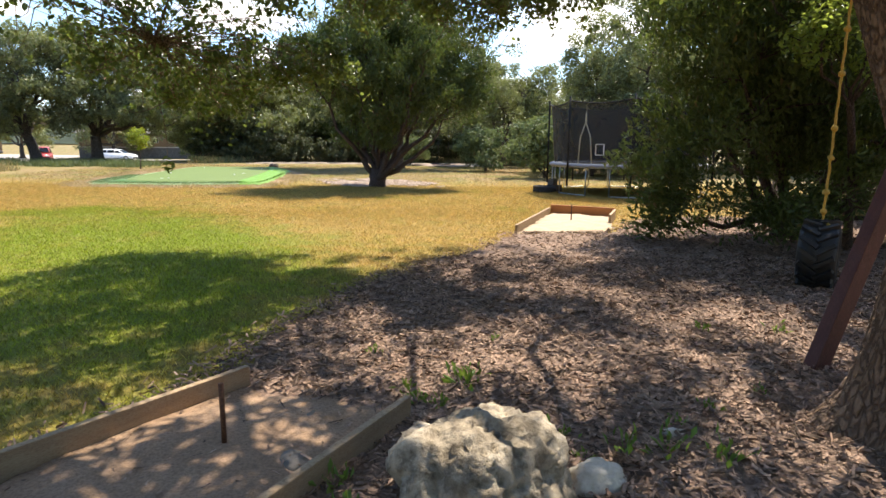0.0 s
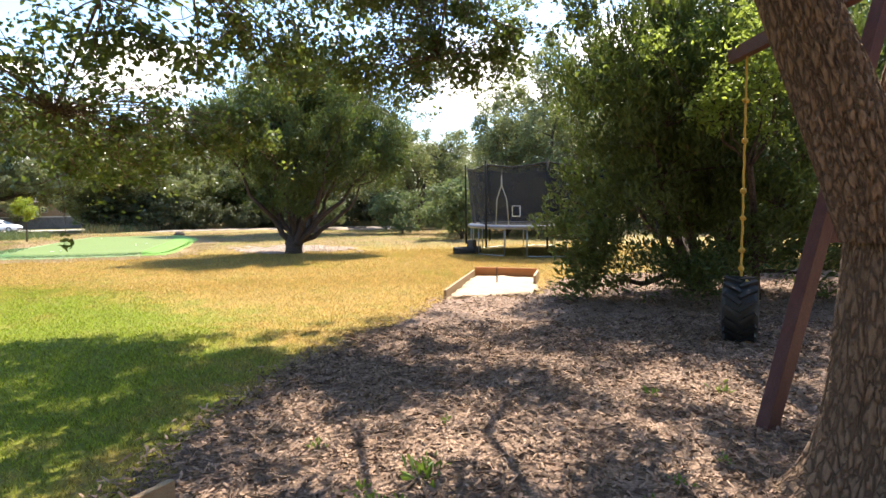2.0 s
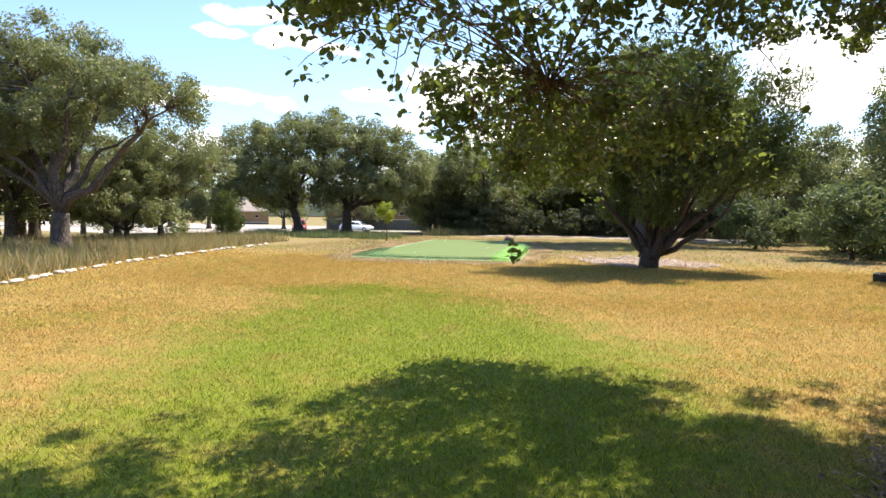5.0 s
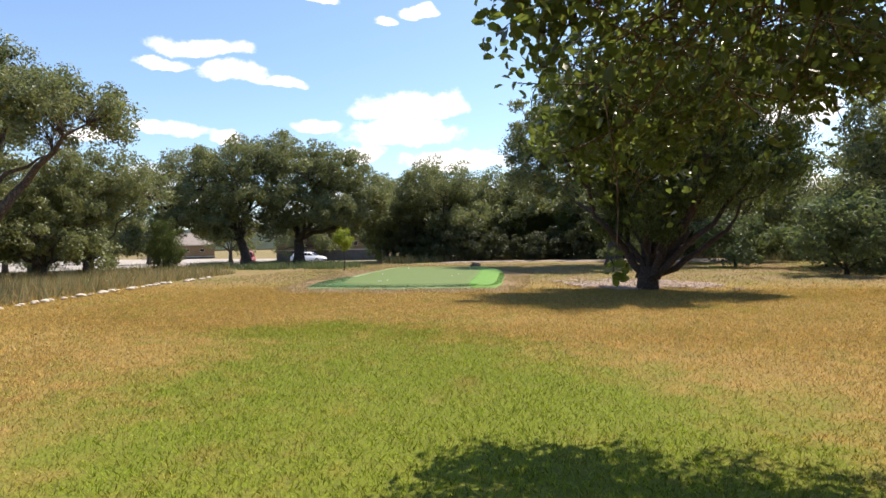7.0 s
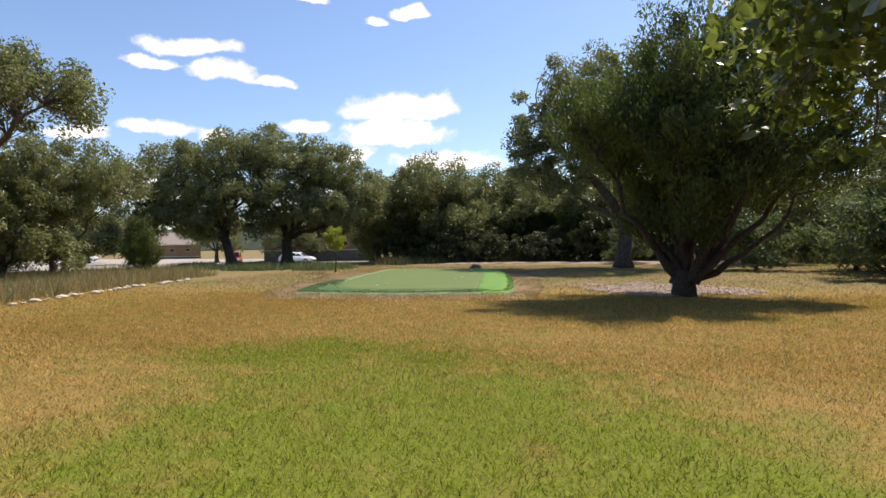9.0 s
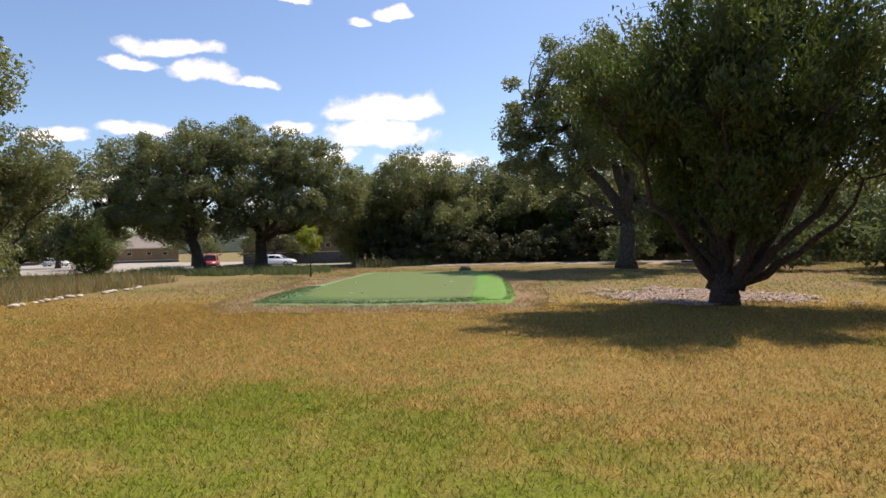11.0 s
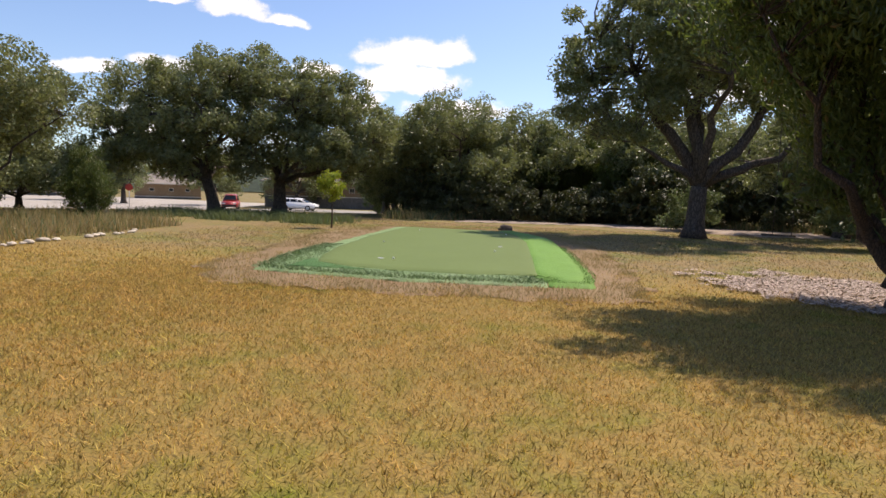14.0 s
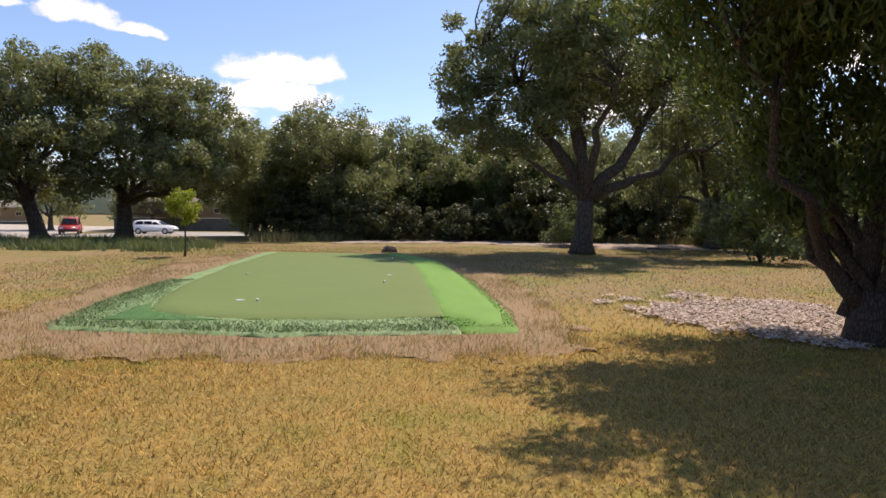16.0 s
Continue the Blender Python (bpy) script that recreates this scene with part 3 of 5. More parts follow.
# ---- ground ----
MULCH = [(-1.45, 3.3), (-1.25, 4.3), (-1.0, 5.2), (-0.6, 6.2), (-0.15, 7.0), (0.6, 8.3), (1.15, 9.6), (2.9, 9.9), (3.7, 11.4), (5, 12.2), (10, 12.2),
         (11, 4), (9, -5), (-2.8, -5), (-2.7, 1.0), (-1.95, 2.2)]
TURF = [(-12.25, 20.1), (-9.5, 19.95), (-7.2, 20.35), (-7.3, 21.8), (-9.2, 31.9), (-10.0, 33.6), (-14.6, 34.0), (-13.6, 27.0), (-12.9, 22.5)]
FELT = [(-12.0, 22.3), (-11.6, 21.3), (-10.9, 20.85), (-9.9, 20.7), (-8.6, 20.8), (-7.45, 21.2), (-7.5, 22.0), (-7.8, 24.0), (-8.4, 28.2), (-9.1, 31.0), (-10.0, 32.9), (-13.9, 33.2), (-13.3, 28.0), (-12.5, 24.0)]
STRIP = [(-7.22, 20.4), (-6.5, 20.5), (-6.5, 21.6), (-7.0, 25.2), (-8.0, 30.5), (-9.6, 33.7), (-10.4, 33.4), (-9.5, 31.2), (-8.7, 28.0), (-8.05, 24.0), (-7.7, 21.6), (-7.5, 21.0), (-7.22, 20.8)]
EARTH = [(-13.4, 20.2), (-12.2, 18.9), (-10.6, 18.9), (-9.0, 19.0), (-7.0, 19.3), (-5.7, 19.9), (-5.8, 22.8), (-6.3, 27.0), (-7.0, 31.0), (-9.3, 34.6), (-15.2, 35.0), (-15.8, 30.0), (-14.6, 25.0)]
GRAVEL = [(-5.0, 22.4), (-4.2, 20.6), (-2.5, 20.0), (-0.6, 20.4), (0.2, 22.0), (-1.0, 23.4), (-3.0, 24.6), (-4.4, 23.8)]
BACKBED = [(-14, 41.3), (-8, 43.0), (-3, 40.5), (1.0, 39.0), (3.5, 40.0), (4, 46), (-14, 47)]


def make_ground():
    # fine cells near the walk, coarse ones out to the horizon
    xs = np.concatenate([[-1500, -700, -350, -180, -110], np.arange(-70, 40.1, 1.0), [60, 110, 180, 350, 700, 1500]])
    ys = np.concatenate([[-1200, -500, -200, -90, -40], np.arange(-12, 75.1, 1.0), [95, 130, 200, 350, 700, 1500]])
    gx, gy = np.meshgrid(xs, ys, indexing="ij")
    p = np.stack([gx.ravel(), gy.ravel()], 1)
    z = 0.012 * wave(p, 0.5, 4) - 0.012 + land(p[:, 0], p[:, 1])
    idx = np.arange(len(p)).reshape(len(xs), len(ys))
    q = np.stack([idx[:-1, :-1], idx[1:, :-1], idx[1:, 1:], idx[:-1, 1:]], -1).reshape(-1, 4)
    g = new("ground", np_mesh("ground", np.concatenate([p, z[:, None]], 1), q, M_LAWN, True))
    tagged(g, "sun-dried lawn with watered green patches", "lawn", kind="structure")


make_ground()
patch("mulch_bed", MULCH, 0.09, 0.02, 0.01, 0.3, 0.02, 0.16, M_MULCH, "brown shredded wood mulch under the oak", "mulch")
patch("earth_border", EARTH, 0.15, 0.004, 0.012, 0.9, 0.008, 0.45, M_EARTH, "bare reddish earth round the putting green", "bare earth")
patch("fringe_turf", TURF, 0.13, 0.03, 0.05, 0.5, 0.006, 0.05, M_TURF, "shaggy artificial turf round the putting green", "artificial turf")
patch("turf_strip", STRIP, 0.1, 0.03, 0.085, 0.25, 0.006, 0.04, M_TURF2, "bright green long artificial turf strip", "artificial turf")
patch("seam_turf", [(-11.75, 20.45), (-10.2, 20.6), (-10.7, 20.8), (-11.5, 21.2), (-11.95, 22.0)], 0.06, 0.094, 0.006, 0.1, 0.002, 0.02, M_TURFD, "dark green wedge of turf beside the putting surface", "artificial turf")
patch("putting_green", FELT, 0.1, 0.092, 0.03, 0.25, 0.002, 0.02, M_FELT, "smooth green artificial putting surface", "putting green")
patch("back_bed", BACKBED, 0.3, 0.006, 0.03, 0.8, 0.02, 0.5, M_GRAVEL, "pale stony bed along the woods", "gravel")


def make_street():
    for nm, poly, mt, lb, z in (("road", [(-150, 122), (-150, 70), (-54, 54.5), (-48, 66), (-62, 104)], M_STREET, "pale sunlit concrete street", 0.012),
                            ("driveway", [(-52, 60.5), (-52, 52), (-30, 54), (-26, 62), (-34, 84), (-46, 84), (-50, 70)], M_CONC, "light concrete driveway beside the street", 0.03)):
        patch(nm, poly, 1.2, z, 0.02, 0.5, 0.0, 0.0, mt, lb, nm)


make_street()

# ---- trees ----
# the oak over the start: heavy trunk with deep bark, forking low
OAK = (2.47, 2.74)


def big_oak():
    rng = np.random.default_rng(5)
    # the high crown, then the boughs that droop over the lawn
    blobs = [(-1.8, 1.2, 5.3, 5.8, 6.6, 1.3, 1.0), (-3.4, 5.9, 5.0, 2.4, 2.1, 0.8, 2.0), (-0.4, 6.4, 5.3, 2.6, 2.2, 0.9, 1.8), (-4.9, 3.9, 5.0, 2.3, 2.6, 0.8, 2.2),
             (-0.6, 2.2, 4.4, 2.4, 1.8, 0.8, 0.8), (-3.3, 0.6, 4.4, 2.0, 1.6, 0.7, 1.6), (-3.5, 1.0, 4.0, 2.0, 1.6, 0.6, 0.8), (0.3, 3.6, 4.0, 1.4, 1.2, 0.7, 0.7), (-2.0, -1.2, 4.2, 2.4, 1.6, 0.7, 0.8),
             (-5.75, 3.9, 2.4, 0.45, 0.4, 0.3, 2.0), (-6.1, 3.65, 2.4, 0.22, 0.22, 0.3, 4.0), (-6.3, 2.2, 3.0, 0.5, 0.6, 0.3, 2.6), (-6.7, 3.1, 3.15, 0.4, 0.4, 0.25, 3.0), (-5.7, 2.6, 3.3, 0.7, 0.6, 0.3, 1.6),
             (-5.9, 5.2, 2.2, 0.4, 0.4, 0.35, 4.0), (-5.7, 6.0, 2.3, 0.5, 0.45, 0.4, 3.4), (-5.0, 5.6, 2.45, 0.6, 0.6, 0.45, 2.4), (-4.3, 6.1, 2.75, 0.7, 0.6, 0.45, 1.7), (-5.3, 4.4, 2.4, 0.5, 0.5, 0.3, 1.6),
             (-5.0, 3.4, 3.0, 0.8, 0.6, 0.35, 1.2), (-4.0, 3.6, 3.1, 0.9, 0.8, 0.4, 0.9), (-3.1, 4.4, 3.15, 1.0, 0.9, 0.45, 0.9), (-2.0, 4.9, 3.25, 1.1, 0.9, 0.45, 0.9), (-1.0, 4.6, 3.4, 1.1, 0.9, 0.45, 0.8),
             (-2.4, 5.0, 4.6, 1.3, 1.6, 0.5, 3.2), (-3.2, 1.5, 4.4, 1.2, 1.0, 0.4, 3.2), (-2.0, 2.6, 4.5, 1.0, 1.0, 0.4, 3.2), (-1.6, 5.7, 4.7, 1.3, 1.0, 0.5, 2.6), (0.7, 2.6, 4.6, 1.0, 1.1, 0.5, 2.4),
             (-3.0, 6.0, 3.5, 0.9, 0.8, 0.4, 1.4), (-2.0, 6.6, 3.9, 1.0, 0.8, 0.4, 1.4)]
    top = tree("live_oak", (*OAK, 0), 5, blobs, 0.12, 3.4, 14, 920, 120, 0.27, (0.064, 0.039), M_BARK, M_OAK,
               "old live oak with furrowed bark over the play yard", "tree", gap=0.55, droop=0.5, twigs=4, hole=1.3, hang=((-5.85, 4.52, 1.20, 0.11),), own_trunk=True, lean=(-0.55, 0.35), corners=6)
    nt, nz = 180, 200

    def stem(p0, p1, p2, r0, r1, flare):
        t = np.linspace(0, 1, nz)
        c = (1 - t[:, None]) ** 2 * p0 + 2 * t[:, None] * (1 - t[:, None]) * p1 + t[:, None] ** 2 * p2
        r = r0 + (r1 - r0) * t
        z = c[:, 2]
        r = r + flare * np.exp(-np.maximum(z, 0) / 0.22)
        th = np.linspace(0, 2 * np.pi, nt, endpoint=False)
        T, Z = np.meshgrid(th, t * np.linalg.norm(p2 - p0), indexing="xy")
        w = 0.9 * np.sin(3.1 * Z + 2 * T) + 0.5 * np.sin(7.7 * Z - 3 * T + 1)
        a = np.abs(np.sin(T * 13 + w * 0.8 + 0.7 * np.sin(Z * 11)))
        b = np.abs(np.sin(T * 17 - w * 0.9 + 1.1 * np.sin(Z * 8 + T * 2) + 0.8))
        cr = np.abs(np.sin(Z * 34 + 2.2 * np.sin(T * 9) + 3 * np.sin(T * 4 + Z * 3)))
        ridge = np.clip(np.minimum(a, b) * 2.4, 0, 1) * (0.45 + 0.55 * np.clip(cr * 3, 0, 1))
        R = r[:, None] * (1 + 0.06 * np.sin(T * 3 + Z * 1.3) + flare * 0.9 * np.sin(T * 5 + 0.6) * np.exp(-Z / 0.3)) + 0.022 * (ridge - 0.6)
        v = np.stack([c[:, 0, None] + R * np.cos(T), c[:, 1, None] + R * np.sin(T), c[:, 2, None] + 0 * T], -1).reshape(-1, 3)
        i = np.arange(nz * nt).reshape(nz, nt)
        q = np.stack([i[:-1], np.roll(i, -1, 1)[:-1], np.roll(i, -1, 1)[1:], i[1:]], -1).reshape(-1, 4)
        return v, q
    A = np.array
    for nm, pts, r0, r1, fl in (("trunk", ((0, 0, -0.1), (0.05, 0.02, 0.9), (0.12, 0.04, 2.0)), 0.31, 0.29, 0.2),
                               ("left_stem", ((-0.05, 0.02, 1.35), (-0.3, 0.1, 2.0), (-0.75, 0.5, 3.6)), 0.22, 0.14, 0.0),
                               ("right_stem", ((0.12, 0.04, 1.7), (0.25, 0.0, 2.6), (0.6, -0.2, 4.4)), 0.27, 0.18, 0.0)):
        v, q = stem(A(pts[0], float), A(pts[1], float), A(pts[2], float), r0, r1, fl)
        part(nm.replace("left_", "").replace("right_", ""), np_mesh("trunk", v, q, M_BARK, True), M_BARK, top)
    return top


big_oak()

# the spreading juniper in the lawn
tree("juniper_tree", (-2.37, 20.5, 0), 11, [(0.1, 0, 2.4, 1.6, 1.6, 1.2), (0.2, 0, 4.2, 2.6, 2.6, 1.7), (0.5, 0.1, 5.5, 1.9, 1.9, 1.3), (2.2, 0.2, 3.2, 1.6, 1.7, 1.3), (-1.5, -0.2, 4.2, 1.4, 1.4, 1.2), (3.0, 0.3, 4.4, 1.2, 1.3, 1.0)],
     0.26, 0.55, 15, 330, 260, 0.4, (0.125, 0.042), M_BARKJ, M_JUN, "broad juniper with stems fanning from one base", "tree", spray=True, stems=1, gap=0.2, twigs=1)
# the big juniper beside the tyre swing
tree("juniper_tree", (5.6, 9.6, 0), 23, [(0, 0, 3.2, 2.6, 2.3, 2.6), (-1.5, -0.6, 1.5, 1.35, 1.2, 1.4), (-1.0, -0.9, 3.0, 1.5, 1.3, 1.4), (1.2, -1.2, 1.5, 2.2, 1.3, 1.2), (0.4, 0.2, 4.5, 1.5, 1.4, 1.2), (2.8, -0.6, 3.2, 1.8, 1.7, 2.4), (-2.2, -0.7, 0.75, 0.9, 0.8, 0.75, 1.4), (-0.8, -1.5, 0.6, 1.1, 0.7, 0.6, 1.4)],
     0.22, 0.35, 13, 340, 270, 0.36, (0.115, 0.038), M_BARKJ, M_JUN, "dense dark juniper with foliage down to the mulch", "tree", spray=True, stems=1, gap=0.12, twigs=1)


tree("sapling", (5.8, 8.4, 0), 27, [(-1.0, -1.1, 2.9, 0.8, 0.8, 0.6), (-0.7, -0.9, 3.7, 1.1, 1.0, 0.7), (-1.7, -0.7, 3.6, 0.6, 0.6, 0.5)],
     0.055, 2.0, 8, 80, 60, 0.26, (0.075, 0.042), M_BARKJ, M_SPRING, "slender tree with yellow-green leaves beside the juniper", "tree", gap=0.3, twigs=2, lean=(-0.8, -0.9))


def oak_far(name, base, seed, h, r, **k):
    """A live oak of height h and crown radius r."""
    rng = random.Random(seed)
    bl = [(0, 0, h * 0.66, r * 0.75, r * 0.75, h * 0.26)]
    for i in range(8):
        a = i * 0.785 + rng.uniform(-0.3, 0.3)
        bl.append((r * 0.6 * math.cos(a), r * 0.6 * math.sin(a), h * rng.uniform(k.get("low", 0.42), 0.7), r * 0.44, r * 0.44, h * 0.17))
    bl = k.pop("blobs", bl)
    a = dict(clumps=150, per=140, clump_r=0.6, leaf=(0.16, 0.088), limbs=9, trunk_r=0.3, fork=h * 0.2, gap=0.22, label="grey-green live oak with a rounded crown")
    a.update(k)
    return tree(name, base, seed, bl, a["trunk_r"], a["fork"], a["limbs"], a["clumps"], a["per"], a["clump_r"], a["leaf"], M_BARKFAR, M_OAKFAR,
                a["label"], "tree", a.get("group", ""), gap=a["gap"], lean=a.get("lean", (0, 0)), limb_r=a.get("limb_r", 0.5))


oak_far("live_oak", (-3.0, 36.0, 0), 31, 11, 6, blobs=[(0, 0, 8.2, 4.0, 4.0, 2.4), (-3.6, 0, 7.4, 2.1, 2.3, 2.0), (-4.1, 0.3, 5.0, 1.6, 2.0, 1.3), (-1.4, -1.2, 5.6, 1.7, 1.8, 1.0), (2.9, 0.2, 6.4, 2.6, 2.4, 1.7),
        (4.5, 0, 5.0, 1.7, 1.8, 1.0), (0.5, 2.2, 6.4, 3.0, 2.2, 1.8), (0, -2.4, 7.6, 2.6, 1.6, 1.8), (-2.0, 0, 9.7, 2.0, 2.0, 1.1), (-4.4, -0.6, 6.2, 1.5, 1.6, 1.4), (-3.2, -0.8, 4.4, 1.8, 1.5, 0.9)],
        clumps=560, per=150, clump_r=0.52, leaf=(0.14, 0.08), limbs=7, limb_r=0.6, trunk_r=0.38, fork=2.0, lean=(0.1, 0), gap=0.3, label="tall live oak with a forked trunk behind the green")
oak_far("live_oak", (-27.6, 40.0, 0), 32, 9, 6, blobs=[(-3.8, 0, 6.6, 3.5, 3.4, 2.0), (0, 0, 7.2, 3.4, 3.4, 1.7), (-6.0, 0, 4.9, 2.0, 2.4, 1.6), (-1.5, -2, 4.4, 3.0, 2.0, 1.5), (1.5, -1, 4.6, 2.4, 2.2, 1.4), (-3.5, 2, 4.8, 3.0, 2.5, 1.8), (-4.6, -1, 3.2, 2.4, 1.8, 1.1), (-0.5, -2.4, 3.0, 2.6, 1.4, 1.0), (-6.2, 0.5, 3.2, 1.8, 1.8, 1.2), (-3, 2.4, 2.9, 3.4, 1.6, 1.1)],
        clumps=600, per=140, clump_r=0.56, lean=(-0.5, 0), fork=1.8, trunk_r=0.36, gap=0.26, label="spreading live oak beside the driveway")
oak_far("live_oak", (-24.7, 42.0, 0), 33, 10, 6, blobs=[(-0.9, 0, 7.6, 3.0, 3.0, 1.9), (2.6, 0, 6.6, 3.0, 3.0, 1.6), (5.3, 0, 4.7, 2.2, 2.4, 1.5), (0.5, -2, 4.5, 3.2, 2.0, 1.5), (4.2, -1.5, 3.6, 2.4, 1.8, 1.1), (1, 2.4, 5.0, 3.0, 2.0, 2.0), (1.5, 2.2, 2.9, 4.2, 1.6, 1.2), (-0.5, -2.2, 3.0, 2.2, 1.4, 1.0), (5.4, 0.3, 3.8, 1.8, 1.8, 1.0)],
        clumps=580, per=140, clump_r=0.56, fork=1.8, trunk_r=0.4, gap=0.26, label="spreading live oak with low boughs over the driveway")
oak_far("live_oak", (-15.6, 48.0, 0), 38, 8.4, 4.6, clumps=240, per=150, low=0.28, label="live oak at the edge of the woods")
oak_far("live_oak", (10.8, 33.0, 0), 52, 11.5, 5.0, clumps=300, per=150, low=0.3, label="tall live oak behind the trampoline")
oak_far("live_oak", (3.8, 41.0, 0), 53, 8.4, 3.8, clumps=200, per=140, low=0.3, label="live oak at the edge of the woods")
oak_far("live_oak", (-22.8, 17.5, 0), 134, 9, 6, blobs=[(3.3, 1.2, 5.6, 1.9, 1.8, 1.1), (1.0, 1.0, 6.4, 2.2, 2.2, 1.2), (-1.8, 1.4, 7.5, 2.6, 2.6, 1.6), (-4.5, 1.0, 6.5, 2.6, 2.6, 2.0), (-1.0, -0.5, 4.8, 2.2, 2.0, 1.1), (-3.5, -1.0, 4.6, 2.0, 2.0, 1.5)],
        clumps=540, per=140, clump_r=0.46, leaf=(0.12, 0.066), trunk_r=0.36, fork=1.5, gap=0.28, label="tall live oak with dark trunk in dry weeds")
oak_far("live_oak", (-30.0, 20.5, 0), 35, 9.0, 5.0, clumps=200, low=0.3, label="live oak at the edge of the yard")
oak_far("live_oak", (-26.4, 25.6, 0), 36, 6.6, 4.0, clumps=330, clump_r=0.46, leaf=(0.12, 0.066), low=0.2, trunk_r=0.16, fork=0.8, label="low bushy live oak in dry weeds")
oak_far("live_oak", (-25.4, 22.7, 0), 37, 5.2, 2.9, clumps=240, clump_r=0.42, leaf=(0.12, 0.066), low=0.2, trunk_r=0.14, fork=0.7, label="low bushy live oak in dry weeds")

oak_far("live_oak", (-37.5, 36.5, 0), 39, 5.4, 4.6, clumps=330, low=0.12, fork=0.6, trunk_r=0.2, label="dense live oak beyond the dry weeds")

# woods: a few kinds of tree, repeated with other turns and sizes
WOODS = "woods round the yard"
kinds = [oak_far("live_oak", (-16.5, 49, 0), 41, 7.6, 4.0, clumps=180, per=95, clump_r=0.6, leaf=(0.19, 0.11), low=0.26, group=WOODS, label="dark live oak in the woods"),
         oak_far("live_oak", (-10.5, 51, 0), 42, 8.2, 4.2, clumps=190, per=95, clump_r=0.6, leaf=(0.19, 0.11), low=0.26, group=WOODS, label="dark live oak in the woods"),
         tree("juniper_tree", (-5.0, 49, 0), 43, [(0, 0, 2.4, 2.2, 2.2, 2.2), (0, 0, 4.6, 1.5, 1.5, 1.8)], 0.18, 0.5, 8, 120, 140, 0.55, (0.24, 0.08), M_BARKJ, M_JUN,
              "dark juniper at the edge of the woods", "tree", WOODS, spray=True, stems=1, gap=0.1)]
shrub = tree("shrub", (-2.5, 41.5, 0), 44, [(0, 0, 1.0, 1.5, 1.4, 1.0), (0.6, 0.2, 1.5, 0.9, 0.9, 0.8)], 0.06, 0.2, 7, 60, 80, 0.36, (0.15, 0.07), M_BARKJ, M_SHRUB,
             "pale green shrub at the edge of the woods", "shrub", "shrubs along the woods", stems=1, gap=0.1)
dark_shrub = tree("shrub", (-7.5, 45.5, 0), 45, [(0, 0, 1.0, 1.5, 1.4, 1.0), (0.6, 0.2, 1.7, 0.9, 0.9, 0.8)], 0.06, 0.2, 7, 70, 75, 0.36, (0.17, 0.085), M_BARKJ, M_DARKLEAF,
                  "shrub with shade-darkened leaf colours at the foot of the woods", "shrub", "shrubs along the woods", stems=1, gap=0.1)
rw = random.Random(8)
spots = []
for i in range(12):      # behind the green
    spots.append((-21 + 2.6 * i + rw.uniform(-0.8, 0.8), 50.5 + rw.uniform(-2.5, 2.5), rw.choice((0, 1, 2, 2)), rw.uniform(0.85, 1.08)))
for i in range(13):      # a second row closes the gaps
    spots.append((-24 + 3.0 * i + rw.uniform(-1, 1), 57 + rw.uniform(-2, 2), rw.choice((0, 1, 2)), rw.uniform(0.95, 1.2)))
for i in range(11):      # round to the trampoline's far side
    spots.append((8 + 2.2 * i + rw.uniform(-0.8, 0.8), 43 - 1.9 * i + rw.uniform(-2, 2), rw.choice((0, 1, 0, 1, 2)), rw.uniform(1.1, 1.5) if i > 2 else 0.75))
for i in range(9):
    spots.append((14 + 2.0 * i + rw.uniform(-0.8, 0.8), 50 - 2.6 * i, rw.choice((0, 1)), rw.uniform(1.2, 1.5) if i > 1 else 0.9))
for x, y, k, s in ((10, 15.5, 2, 1.0), (12.5, 13, 1, 1.0), (13, 9, 2, 1.1), (14.5, 5, 1, 1.0), (12.5, 17.5, 0, 1.1), (16, 10, 0, 1.2), (11.5, 5.2, 2, 0.8), (16, 1, 1, 1.1)):
    spots.append((x, y, k, s))
for x, y, k, s in ((-31, 27, 0, 0.75), (-25.0, 29.0, 2, 0.42), (-32, 23, 1, 1.0), (-36, 25, 0, 1.0), (-38, 17, 1, 1.1), (-33, 14, 0, 1.1), (-37, 9, 1, 1.2)):
    spots.append((x, y, k, s))
for x, y, k, s in ((-52, 44, 0, 0.9), (-60, 48, 1, 1.0), (-70, 78, 0, 1.2), (-84, 84, 1, 1.2), (-60, 84, 0, 1.1), (-48, 86, 1, 1.2), (-30, 88, 0, 1.3), (-22, 84, 1, 1.3), (-95, 80, 0, 1.2), (-108, 76, 1, 1.3), (-18, 70, 1, 1.2), (-28, 66, 2, 0.7), (-44, 20, 1, 1.2), (-46, 30, 0, 1.1)):
    spots.append((x, y, k, s))
# unseen trees added behind the camera to block sky light from the play yard
for x, y, k, s in ((-16, -9, 0, 1.3), (-11, -12, 1, 1.4), (-6, -10, 0, 1.4), (-1, -12, 1, 1.5), (4, -10, 0, 1.4), (9, -11, 1, 1.4), (14, -7, 0, 1.4), (-21, -4, 1, 1.3)):
    spots.append((x, y, k, s))
for x, y, k, s in spots:
    copy_thing(kinds[k], pose(x, y, float(land(x, y)), 0, 0, rw.uniform(0, 360)) @ Matrix.Scale(s, 4))
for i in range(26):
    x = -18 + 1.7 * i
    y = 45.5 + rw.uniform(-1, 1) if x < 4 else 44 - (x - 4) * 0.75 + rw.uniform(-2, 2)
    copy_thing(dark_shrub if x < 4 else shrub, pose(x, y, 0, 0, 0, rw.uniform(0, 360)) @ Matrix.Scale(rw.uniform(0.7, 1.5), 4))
for x, y, s in ((4.5, 27, 1.3), (7, 28.5, 1.5), (2.2, 33, 1.2), (5.5, 32, 1.5), (9.5, 26, 1.3), (9, 30, 1.7)):
    copy_thing(shrub, pose(x, y, 0, 0, 0, x * 50) @ Matrix.Scale(s, 4))
